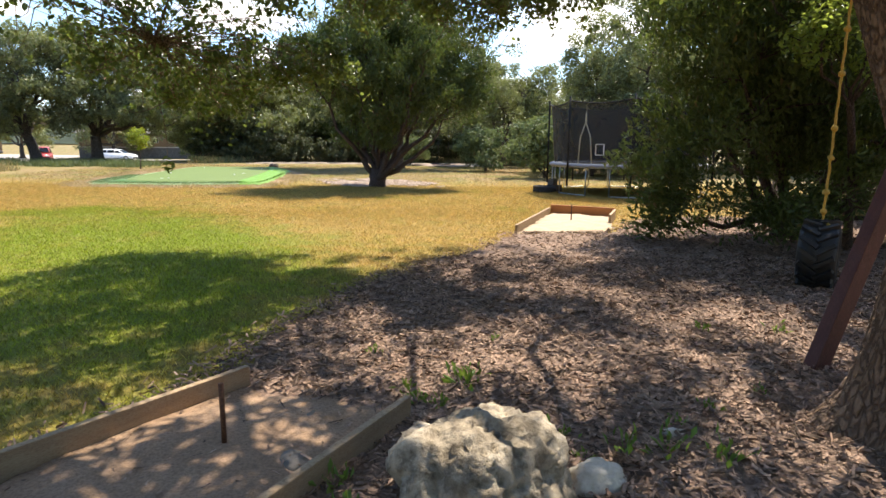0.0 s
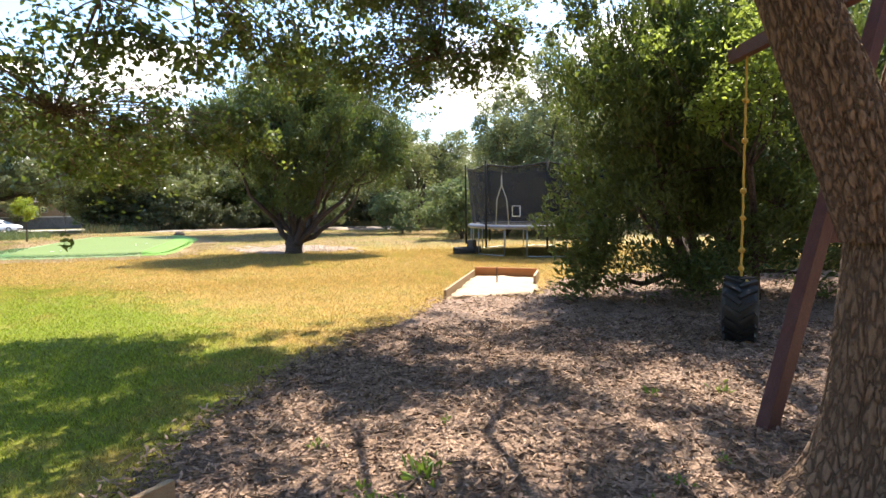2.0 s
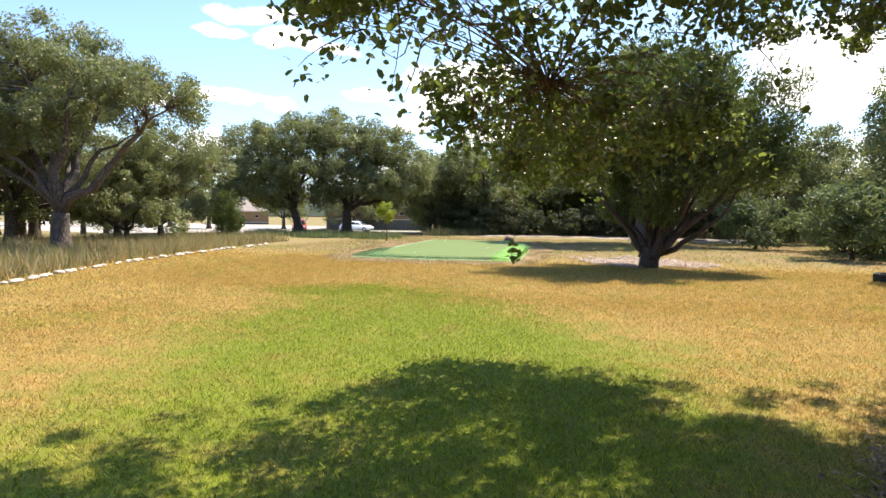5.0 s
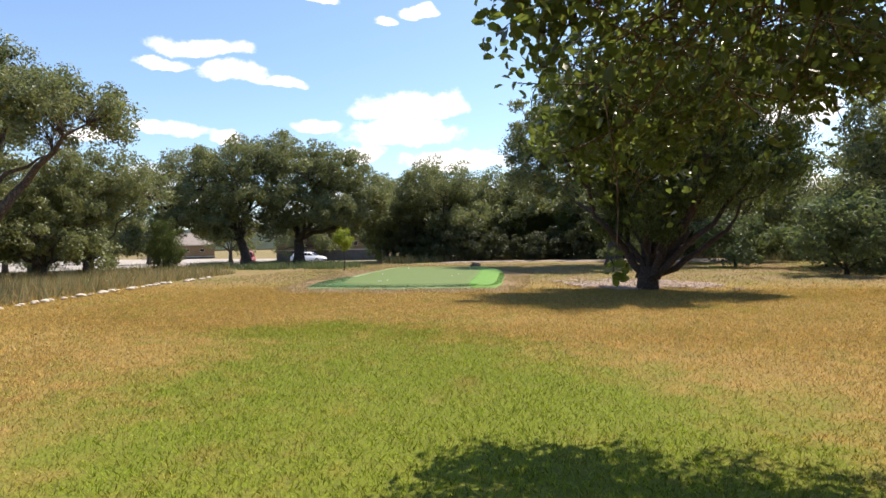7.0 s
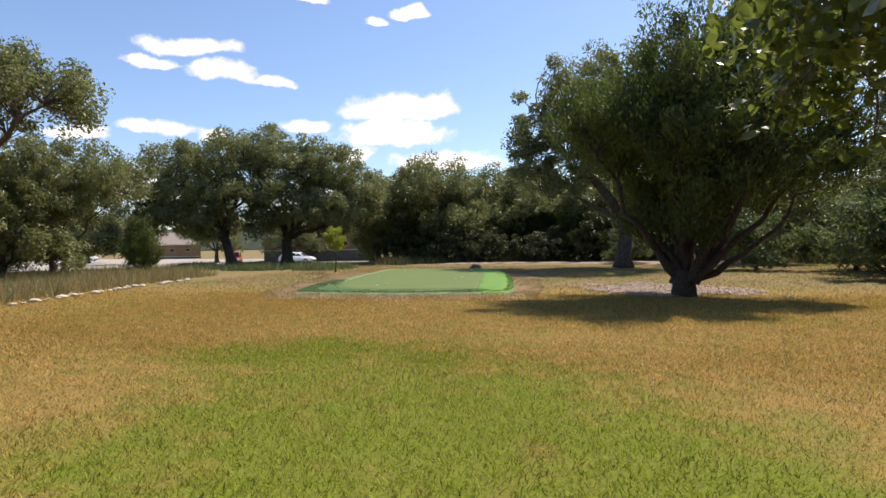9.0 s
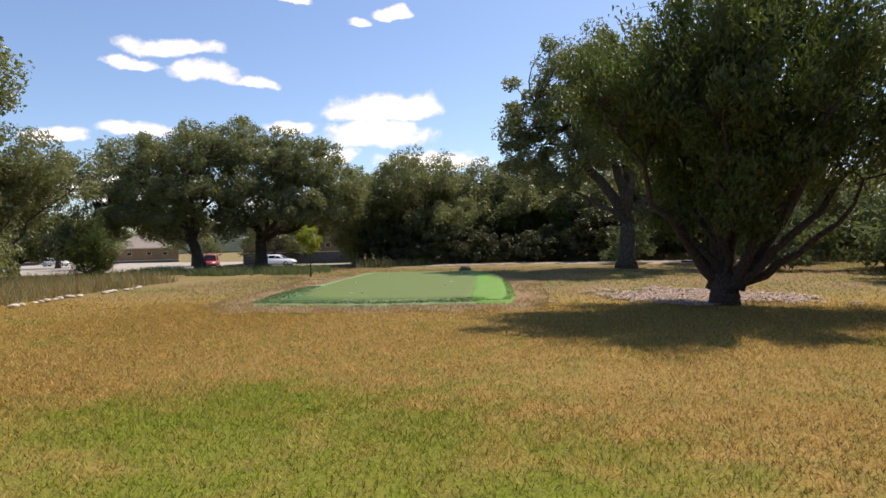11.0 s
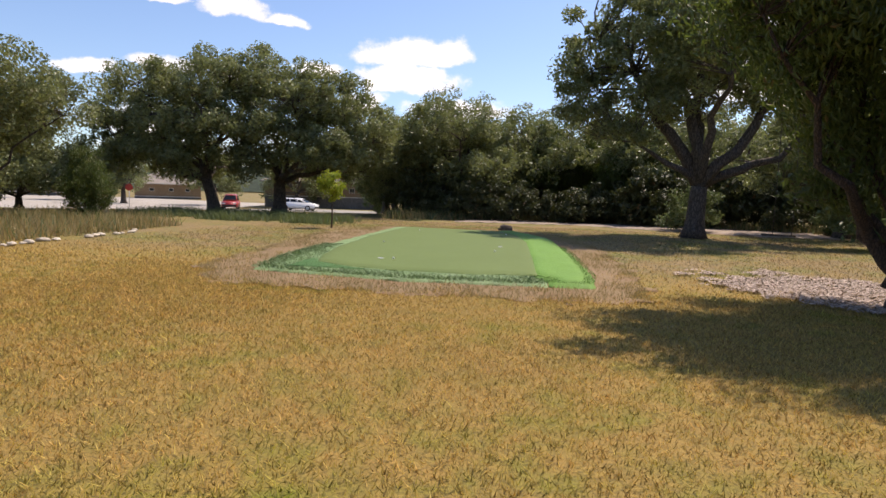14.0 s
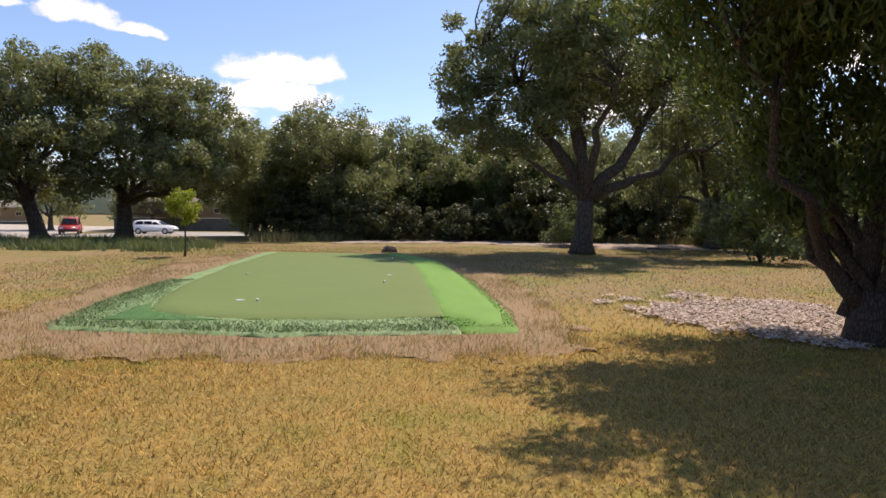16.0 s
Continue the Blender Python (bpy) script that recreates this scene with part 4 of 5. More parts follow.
tree("sapling", (-16.5, 32.0, 0), 51, [(0, 0, 1.6, 0.5, 0.5, 0.55)], 0.03, 1.0, 6, 46, 34, 0.2, (0.12, 0.06), M_BARKJ, M_LIME, "young yellow-green sapling beside the green", "tree", gap=0.0)


def make_hills():
    for nm, dist, h, seed in (("backdrop", 420, 26, 3), ("backdrop", 800, 52, 7)):
        vs, fs = [], []
        n = 160
        for i in range(n + 1):
            a = radians(-95 + 170 * i / n)
            hh = h * (0.62 + 0.25 * math.sin(a * 4 + seed) + 0.1 * math.sin(a * 11 + seed * 2)) + 2.0 * noise.noise((i * 0.7, seed, 0)) + 1.2 * noise.noise((i * 2.3, seed, 4))
            for d, z in ((dist, -0.5), (dist + 40, hh * 0.75), (dist + 90, hh), (dist + 160, 0)):
                vs.append((d * math.sin(a), d * math.cos(a), z))
        for i in range(n):
            for j in range(3):
                k = i * 4 + j
                fs.append((k, k + 4, k + 5, k + 1))
        tagged(new(nm, np_mesh(nm, vs, fs, M_HILL, True)), "distant low wooded hills", "hill", kind="structure")


make_hills()

# ---- play yard ----
def plank(name, a, b, height, thick, material, label, category, group="", base=0.0):
    """A board on edge from a to b on the ground."""
    a, b = Vector((*a, 0)), Vector((*b, 0))
    d = b - a
    ob = new(name, bm_mesh(name, box((d.length, thick, height), bevel=0.006), material))
    ob.matrix_world = Matrix.Translation((a + b) / 2 + Vector((0, 0, base + height / 2))) @ Matrix.Rotation(math.atan2(d.y, d.x), 4, "Z")
    return tagged(ob, label, category, group)


NEARPIT = [(-1.2, 3.35), (-0.15, 2.98), (-1.2, 1.0), (-2.75, 1.05)]
FARPIT = [(2.27, 12.6), (3.45, 11.95), (2.75, 9.9), (1.25, 9.75)]
patch("horseshoe_pit", NEARPIT, 0.06, 0.03, 0.015, 0.3, 0.03, 0.12, M_DIRT, "sandy dirt of the near horseshoe pit", "sand pit")
patch("horseshoe_pit", FARPIT, 0.06, 0.03, 0.02, 0.3, 0.03, 0.12, M_SAND, "pale sunlit sand of the far horseshoe pit", "sand pit")
BO = "boards round the horseshoe pits"
plank("pit_board", (-1.15, 3.36), (-2.05, 2.1), 0.16, 0.04, M_BOARD, "weathered tan board edging the near pit", "board", BO)
plank("pit_board", (-2.06, 2.08), (-2.9, 0.9), 0.16, 0.04, M_BOARD, "weathered tan board edging the near pit", "board", BO)
plank("pit_board", (-0.16, 2.96), (-0.72, 1.9), 0.16, 0.04, M_BOARD, "weathered tan board edging the near pit", "board", BO)
plank("pit_board", (-0.73, 1.88), (-1.3, 0.8), 0.16, 0.04, M_BOARD, "weathered tan board edging the near pit", "board", BO)
plank("pit_board", (2.28, 12.62), (3.47, 12.0), 0.22, 0.045, M_BOARDR, "orange-stained backboard of the far pit", "board", BO)
plank("pit_board", (2.24, 12.58), (1.2, 9.75), 0.16, 0.045, M_BOARD, "pale board along the far pit", "board", BO)
plank("pit_board", (3.46, 11.95), (3.1, 11.0), 0.2, 0.045, M_BOARD, "pale board along the far pit", "board", BO)
for x, y, h in ((-1.02, 2.62, 0.36), (2.42, 11.2, 0.36)):
    ob = tubes("horseshoe_stake", [rod((0, 0, -0.05), (0, 0, h), 0.013)], M_RUST, sides=10)
    ob.location = (x, y, 0)
    tagged(ob, "rusty steel stake upright in the sand pit", "stake", "horseshoe stakes")


def make_boulder(name, at, size, seed, material, label, pits, fine=5):
    bm = bmesh.new()
    bmesh.ops.create_icosphere(bm, subdivisions=fine, radius=1.0)
    for v in bm.verts:
        d = v.co.normalized()
        k = 1 + 0.24 * noise.noise(d * 1.3 + Vector((seed, 0, 0))) + 0.1 * noise.noise(d * 3.1 + Vector((0, seed, 0))) + 0.035 * noise.noise(d * 9)
        k -= pits * 0.13 * max(0.0, 0.35 - abs(noise.noise(d * 2.6 + Vector((seed, 3, 0)))) * 2.2)
        k -= pits * 0.24 * max(0.0, noise.noise(d * 6.5 + Vector((0, 0, seed))) - 0.08)
        k -= pits * 0.4 * max(0.0, noise.noise(d * 15 + Vector((seed, seed, 0))) - 0.15)
        k += pits * 0.03 * noise.noise(d * 32)
        c = d * k
        c.z = max(c.z, -0.55)
        v.co = Vector((c.x * size[0], c.y * size[1], c.z * size[2]))
    ob = new(name, bm_mesh(name, bm, material, True))
    ob.matrix_world = pose(*at, 0, 0, seed * 40)
    return tagged(ob, label, "rock")


make_boulder("boulder", (0.2, 2.2, 0.1), (0.41, 0.37, 0.33), 2, M_ROCK, "pitted grey limestone boulder in the mulch", 0.8)
make_boulder("rock", (0.7, 2.36, 0.03), (0.15, 0.11, 0.09), 5, M_ROCKW, "small white limestone rock in the mulch", 0.2)
for i, (x, y, s) in enumerate(((-0.68, 2.92, 0.09), (-0.66, 2.5, 0.1), (0.45, 2.75, 0.05), (1.2, 2.8, 0.06))):
    make_boulder("flat_stone", (x, y, 0.035), (s, s * 0.7, 0.03), 11 + i, M_STONE if i < 2 else M_ROCKW, "flat grey stone lying on the ground", 0.1, 3)


def tyre(name, r, w, material):
    """The rounded carcass of a tyre round the x axis."""
    prof = [(r * 0.6, -w * 0.36), (r * 0.62, -w * 0.46), (r * 0.8, -w * 0.5), (r * 0.94, -w * 0.46), (r, -w * 0.34), (r * 1.01, 0), (r, w * 0.34), (r * 0.94, w * 0.46),
            (r * 0.8, w * 0.5), (r * 0.62, w * 0.46), (r * 0.6, w * 0.36), (r * 0.72, w * 0.38), (r * 0.86, w * 0.3), (r * 0.88, 0), (r * 0.86, -w * 0.3), (r * 0.72, -w * 0.38), (r * 0.6, -w * 0.36)]
    bm = lathe(prof, 48)
    bmesh.ops.remove_doubles(bm, verts=bm.verts, dist=1e-5)
    bm.transform(Matrix.Rotation(math.pi / 2, 4, "Y"))
    return bm_mesh(name, bm, material, True)


def tread(owner, r, w, material, lugs):
    """Single lugs round a tyre's tread."""
    me = bm_mesh("tread_lug", box((r * 0.17, r * 0.13, w * 0.55), bevel=r * 0.012), material)
    for i in range(lugs):
        for side in (-1, 1):
            lug = part("tread_lug", me, material, owner)
            lug.matrix_basis = (Matrix.Rotation(math.pi / 2, 4, "Y") @ Matrix.Rotation(2 * math.pi * i / lugs + side * 0.5 * math.pi / lugs, 4, "Z")
                                @ Matrix.Translation((r * 1.02, 0, side * w * 0.2)) @ Matrix.Rotation(side * 0.6, 4, "X"))


def tyre_swing():
    top = thing("tyre_swing", pose(3.95, 6.12, 0.37), "black lugged tractor tyre hung on a yellow rope", "swing")
    t = part("tyre", tyre("tyre", 0.33, 0.36, M_RUBBER), M_RUBBER, top)
    t.rotation_euler = (0, 0, radians(-36))
    tread(t, 0.33, 0.36, M_RUBBER, 16)
    pts, rad = [], []
    for i in range(60):
        u = i / 59
        pts.append((0.2 * u + 0.003 * math.sin(i * 1.1), 0.28 * u + 0.003 * math.cos(i * 1.1), 0.3 + u * 2.5))
        rad.append(0.013 + 0.002 * math.sin(i * 2.0))
    rope = tubes("rope", [(pts, rad)], M_ROPE, top, 8, "frayed yellow rope")
    loop = [(0.0, 0.19 * math.cos(a), 0.25 + 0.09 * math.sin(a)) for a in np.linspace(0, 2 * math.pi, 20)]
    tubes("rope_loop", [(loop, [0.016] * 20)], M_ROPE, top, 8)
    for k in (0.06, 0.14, 0.28, 0.4, 0.62, 0.8):
        bm = bmesh.new()
        bmesh.ops.create_icosphere(bm, subdivisions=2, radius=0.034)
        for v in bm.verts:
            v.co *= 1 + 0.3 * noise.noise(v.co * 40 + Vector((k * 9, 0, 0)))
        kn = part("knot", bm, M_ROPE, top, smooth=True)
        kn.location = (0.2 * k, 0.28 * k, 0.3 + 2.5 * k)


tyre_swing()


def beam_between(name, a, b, w, h, material, parent, label=""):
    a, b = Vector(a), Vector(b)
    d = b - a
    m = Matrix.Translation((a + b) / 2) @ d.to_track_quat("X", "Z").to_matrix().to_4x4()
    return part(name, box((d.length, w, h), m, 0.006), material, parent, label)


def swing_frame():
    top = thing("swing_frame", pose(0, 0, 0), "dark red timber play frame behind the oak", "play frame")
    beam_between("beam", (4.2, 6.75, 3.24), (3.55, 2.6, 3.24), 0.1, 0.15, M_REDWOOD, top)
    beam_between("leg", (2.47, 3.73, -0.03), (3.72, 4.2, 3.14), 0.09, 0.13, M_REDWOOD, top)
    beam_between("leg", (5.2, 3.9, -0.03), (3.86, 4.2, 3.14), 0.09, 0.13, M_REDWOOD, top)
    beam_between("crosspiece", (3.02, 3.98, 1.32), (4.62, 4.0, 1.32), 0.05, 0.13, M_REDWOOD, top)


swing_frame()


def net_material():
    m, nd, ln, b = mat_nodes("enclosure_net")
    b.inputs["Base Color"].default_value = (0.03, 0.03, 0.032, 1)
    b.inputs["Roughness"].default_value = 0.8
    tr = nd.new("ShaderNodeBsdfTransparent")
    mx = nd.new("ShaderNodeMixShader")
    co = nd.new("ShaderNodeTexCoord")
    f = step_range(nd, ln, noise_tex(nd, ln, co.outputs["Object"], 2.0, 4), 0.3, 0.7, 0.74, 0.86)
    ln.new(f, mx.inputs[0])
    ln.new(tr.outputs[0], mx.inputs[1])
    ln.new(b.outputs[0], mx.inputs[2])
    ln.new(mx.outputs[0], nd["Material Output"].inputs[0])
    return m


def trampoline():
    r, h, hn = 2.4, 0.9, 2.75
    top = thing("trampoline", pose(5.8, 19.0, 0, 0, 0, 8), "round trampoline with black safety net and grey pad", "trampoline")
    bm = lathe([(r - 0.32, h + 0.0), (r - 0.3, h + 0.03), (r - 0.02, h + 0.035), (r + 0.06, h + 0.0), (r + 0.06, h - 0.05), (r - 0.02, h - 0.06), (r - 0.3, h - 0.02), (r - 0.32, h)], 64)
    part("pad", bm, M_PAD, top, smooth=True)
    bm = bmesh.new()
    bmesh.ops.create_circle(bm, cap_ends=True, segments=64, radius=r - 0.33, matrix=Matrix.Translation((0, 0, h - 0.01)))
    bmesh.ops.solidify(bm, geom=bm.faces[:], thickness=0.008)
    part("mat", bm, M_MAT, top)
    ring = [(r * math.cos(a), r * math.sin(a), h - 0.07) for a in np.linspace(0, 2 * math.pi, 49)]
    tubes("frame_ring", [(ring, [0.022] * 49)], M_STEEL, top)
    np_, pole_r = 8, r + 0.12
    for i in range(np_):
        a = 2 * math.pi * (i + 0.5) / np_
        c, s = math.cos(a), math.sin(a)
        pole = tubes("pole", [rod((pole_r * c, pole_r * s, 0.25), (pole_r * c, pole_r * s, hn + 0.12), 0.03)], M_FOAM, top, 10, "black foam-covered pole")
        for da in (-0.24, 0.24):
            x, y = (r - 0.02) * math.cos(a + da), (r - 0.02) * math.sin(a + da)
            tubes("leg", [rod((x, y, 0.02), (x, y, h - 0.07), 0.021)], M_STEEL, top, 8)
        foot = [((r - 0.02) * math.cos(a + u), (r - 0.02) * math.sin(a + u), 0.02) for u in np.linspace(-0.24, 0.24, 7)]
        tubes("foot", [(foot, [0.021] * 7)], M_STEEL, top, 8)
    # net: hung from the pole tops, drawn in between them and towards the mat
    nu, nv = 128, 16
    vs, fs = [], []
    for i in range(nu):
        a = 2 * math.pi * i / nu
        ph = (a * np_ / (2 * math.pi) - 0.5) % 1.0
        sag = 4 * ph * (1 - ph)
        for j in range(nv + 1):
            t = j / nv
            rr = (r - 0.12) + (pole_r - r + 0.08) * t - 0.14 * sag * (0.4 + 0.6 * t) + 0.03 * math.sin(a * 23 + t * 5) * (1 - t)
            vs.append((rr * math.cos(a), rr * math.sin(a), h + 0.03 + t * (hn - h - 0.1 * sag)))
    for i in range(nu):
        for j in range(nv):
            k, k2 = i * (nv + 1) + j, ((i + 1) % nu) * (nv + 1) + j
            fs.append((k, k2, k2 + 1, k + 1))
    nm = net_material()
    part("safety_net", np_mesh("safety_net", vs, fs, nm, True), nm, top, "dark see-through mesh net")
    rim = [((pole_r - 0.02 - 0.1 * 4 * p * (1 - p)) * math.cos(a), (pole_r - 0.02 - 0.1 * 4 * p * (1 - p)) * math.sin(a), hn - 0.1 * 4 * p * (1 - p))
           for a in np.linspace(0, 2 * math.pi, 97) for p in [((a * np_ / (2 * math.pi) - 0.5) % 1.0)]]
    tubes("top_cord", [(rim, [0.02] * 97)], M_FOAM, top, 6)
    # doorway webbing and a pale emblem outline
    ad = radians(215)
    P = lambda a, z, q=0.0: ((r - 0.06 + q) * math.cos(a), (r - 0.06 + q) * math.sin(a), z)
    for pts in ([P(ad - 0.12, h + 0.05), P(ad - 0.1, 1.7), P(ad - 0.03, 2.1), P(ad - 0.02, 2.6)], [P(ad + 0.08, h + 0.05), P(ad + 0.05, 1.7), P(ad - 0.02, 2.1), P(ad - 0.02, 2.6)]):
        tubes("door_webbing", [(pts, [0.018] * 4)], M_WEB, top, 6, "pale webbing at the net's doorway")
    a0, a1 = ad + 0.14, ad + 0.24
    tubes("emblem", [([P(a0, 1.2, .05), P(a0, 1.5, .05), P(a1, 1.5, .05), P(a1, 1.2, .05), P(a0, 1.2, .05)], [0.016] * 5)], M_PAINTW, top, 6, "white outlined panel")


trampoline()
ob = new("tyre", tyre("lying_tyre", 0.33, 0.2, M_TYREDUST))
tread(ob, 0.33, 0.2, M_TYREDUST, 20)
ob.matrix_world = pose(3.15, 18.8, 0.1, 0, 90, 20)
tagged(ob, "old dusty tyre lying flat beside the trampoline", "tyre")


def block(at, turn):
    bm = bmesh.new()
    for sz, p in (((0.4, 0.035, 0.2), (0, 0.08, 0.1)), ((0.4, 0.035, 0.2), (0, -0.08, 0.1)), ((0.035, 0.125, 0.2), (-0.18, 0, 0.1)), ((0.035, 0.125, 0.2), (0, 0, 0.1)), ((0.035, 0.125, 0.2), (0.18, 0, 0.1))):
        add_box(bm, sz, Matrix.Translation(p), 0.004)
    o = new("concrete_block", bm_mesh("concrete_block", bm, M_STONE))
    o.matrix_world = pose(*at, 0, 0, turn)
    tagged(o, "hollow grey concrete block beside the trampoline", "concrete block", "blocks by the trampoline")


block((3.55, 19.15, 0.0), 25)
block((3.45, 19.1, 0.2), 60)


def bench(at, turn):
    top = thing("bench", pose(*at, 0, 0, turn), "small dark wooden bench with pale top", "bench")
    part("seat", box((0.9, 0.28, 0.045), Matrix.Translation((0, 0, 0.43)), 0.008), M_BOARD, top, "sun-bleached plank")
    for x in (-0.36, 0.36):
        for y in (-0.1, 0.1):
            part("leg", box((0.05, 0.05, 0.41), Matrix.Translation((x, y, 0.205)), 0.004), M_FOAM, top)


bench((5.3, 14.0, 0), 15)
# plank swing on two ropes under the tall oak, and a dark stone by the green
top = thing("plank_swing", pose(-0.3, 34.9, 0, 0, 0, -8), "dark plank swing on two thin ropes under the oak", "swing")
part("seat", box((1.1, 0.3, 0.06), Matrix.Translation((0, 0, 0.3)), 0.012), M_BARKFAR, top)
for x in (-0.18, 0.42):
    tubes("rope", [([(x, 0, 0.3), (x + 0.01, 0.02, 2.4), (x * 0.9, 0.1, 5.2)], [0.012] * 3)], M_BARKFAR, top, 6, "thin dark rope")
make_boulder("dark_stone", (-10.3, 35.4, 0.05), (0.3, 0.2, 0.2), 9, M_BARKFAR, "dark stone at the back of the green", 0.1)


# ---- putting green things ----
def ball(x, y):
    bm = bmesh.new()
    bmesh.ops.create_icosphere(bm, subdivisions=3, radius=0.0225)
    o = new("golf_ball", bm_mesh("golf_ball", bm, M_BALL, True))
    o.location = (x, y, 0.123 + 0.0225)
    tagged(o, "white golf ball on the putting green", "golf ball", "golf balls on the green")


for x, y in ((-10.32, 22.0), (-11.9, 25.6), (-12.6, 30.9), (-8.8, 24.6), (-9.5, 30.6)):
    ball(x, y)
for x, y in ((-10.6, 22.05), (-8.9, 26.0)):
    bm = lathe([(0.052, 0.0), (0.054, 0.006), (0.062, 0.006), (0.062, 0.0)], 24)
    bmesh.ops.create_circle(bm, cap_ends=True, segments=24, radius=0.053, matrix=Matrix.Translation((0, 0, 0.001)))
    o = new("golf_cup", bm_mesh("golf_cup", bm, M_PAINTW))
    o.location = (x, y, 0.124)
    tagged(o, "white rim of a golf cup in the green", "golf cup", "cups in the green")

# stone edging along the weeds
rs = random.Random(4)
edge = [(-14.8, 10.0), (-16.2, 12.5), (-17.2, 15.0), (-18.2, 18.4), (-19.3, 22.0), (-19.9, 25.6), (-20.6, 26.5)]
for (xa, ya), (xb, yb) in zip(edge, edge[1:]):
    L = math.hypot(xb - xa, yb - ya)
    n = int(L / 0.27)
    for i in range(n):
        u = (i + 0.5) / n
        s = rs.uniform(0.06, 0.15)
        if rs.random() < 0.14:
            continue
        make_boulder("edging_stone", (xa + (xb - xa) * u + rs.uniform(-0.1, 0.1), ya + (yb - ya) * u, 0.03), (s, s * 0.75, s * 0.4), rs.uniform(0, 90), M_ROCKW, "white limestone edging stone along dry weeds", 0.3, 3)["group"] = "stone edging"

# ---- street side ----
def car(name, at, turn, paint, tall, label):
    """A car 4.6 m long, seen from far: lower body, cabin, glass, wheels and lamps."""
    top = thing(name, pose(*at, 0, 0, turn), label, "car")
    side = [(-2.3, 0.35), (-2.32, 0.6), (-2.25, 0.95), (-1.2, 1.0), (1.0, 0.98), (1.9, 0.86), (2.22, 0.7), (2.3, 0.45), (2.2, 0.28), (-2.2, 0.28)]
    cab = [(-2.1, 0.97), (-1.85, tall - 0.08), (-1.5, tall), (0.1, tall), (0.55, tall - 0.12), (1.25, 0.96)]

    def prism(pts, w0, w1, zlo, zhi):
        bm = bmesh.new()
        rows = []
        for s in (-1, 1):
            rows.append([bm.verts.new((x, s * (w0 + (w1 - w0) * min(1, max(0, (z - zlo) / (zhi - zlo)))), z)) for x, z in pts])
        bm.faces.new(rows[0])
        bm.faces.new(rows[1][::-1])
        n = len(pts)
        for i in range(n):
            bm.faces.new((rows[0][i], rows[0][(i + 1) % n], rows[1][(i + 1) % n], rows[1][i]))
        bmesh.ops.bevel(bm, geom=bm.edges[:], offset=0.05, segments=2, affect="EDGES")
        return bm
    body = part("body", prism(side, 0.9, 0.86, 0.3, 1.0), paint, top, smooth=True)
    part("cabin", prism(cab, 0.83, 0.62, 0.95, tall), paint, top, smooth=True)
    for s in (-1, 1):
        for x0, x1 in ((-1.7, -0.9), (-0.82, 0.0), (0.08, 0.62)):
            bm = bmesh.new()
            k = lambda x, z: (x, s * (0.845 - 0.21 * (z - 0.95) / (tall - 0.95)), z)
            hi = tall - 0.12 if x1 < 0.5 else tall - 0.2
            vs = [bm.verts.new(k(*p)) for p in ((x0, 1.05), (x1 + (0.2 if x1 > 0.5 else 0), 1.05), (x1 - (0.2 if x1 > 0.5 else 0), hi), (x0 + (0.15 if x0 < -1.5 else 0), hi))]
            bm.faces.new(vs)
            bmesh.ops.solidify(bm, geom=bm.faces[:], thickness=0.02)
            part("window", bm, M_DARKGLASS, top)
        for x in (-1.4, 1.4):
            w = part("wheel", tyre("wheel", 0.33, 0.22, M_RUBBER), M_RUBBER, top)
            w.matrix_basis = pose(x, s * 0.8, 0.33, 0, 0, 90)
            bm = bmesh.new()
            bmesh.ops.create_cone(bm, cap_ends=True, segments=20, radius1=0.2, radius2=0.17, depth=0.2)
            bm.transform(Matrix.Rotation(math.pi / 2, 4, "Y"))
            part("rim", bm, M_STEEL, w)
        hl = part("headlight", box((0.1, 0.34, 0.14), Matrix.Translation((2.2, s * 0.62, 0.68)), 0.02), M_LAMP, top, "clear headlight")
    bm = bmesh.new()
    vs = [bm.verts.new(p) for p in ((1.2, -0.72, 1.0), (1.2, 0.72, 1.0), (0.6, 0.58, tall - 0.13), (0.6, -0.58, tall - 0.13))]
    bm.faces.new(vs)
    bmesh.ops.solidify(bm, geom=bm.faces[:], thickness=0.02)
    part("windscreen", bm, M_DARKGLASS, top)
    part("bumper", box((0.12, 1.6, 0.2), Matrix.Translation((2.27, 0, 0.42)), 0.03), M_RUBBER, top)


car("white_car", (-42.4, 76.4, float(land(-42.4, 76.4)) + 0.05), 8, M_PAINTW, 1.5, "white estate car parked on the driveway")
car("red_car", (-49.6, 73.0, float(land(-49.6, 73.0)) + 0.05), -60, M_PAINTR, 1.75, "red pickup-sized car parked under the oaks")
car("silver_car", (-97.0, 96.0, -1.07), 20, M_PAINTW, 1.5, "pale car parked along the street")


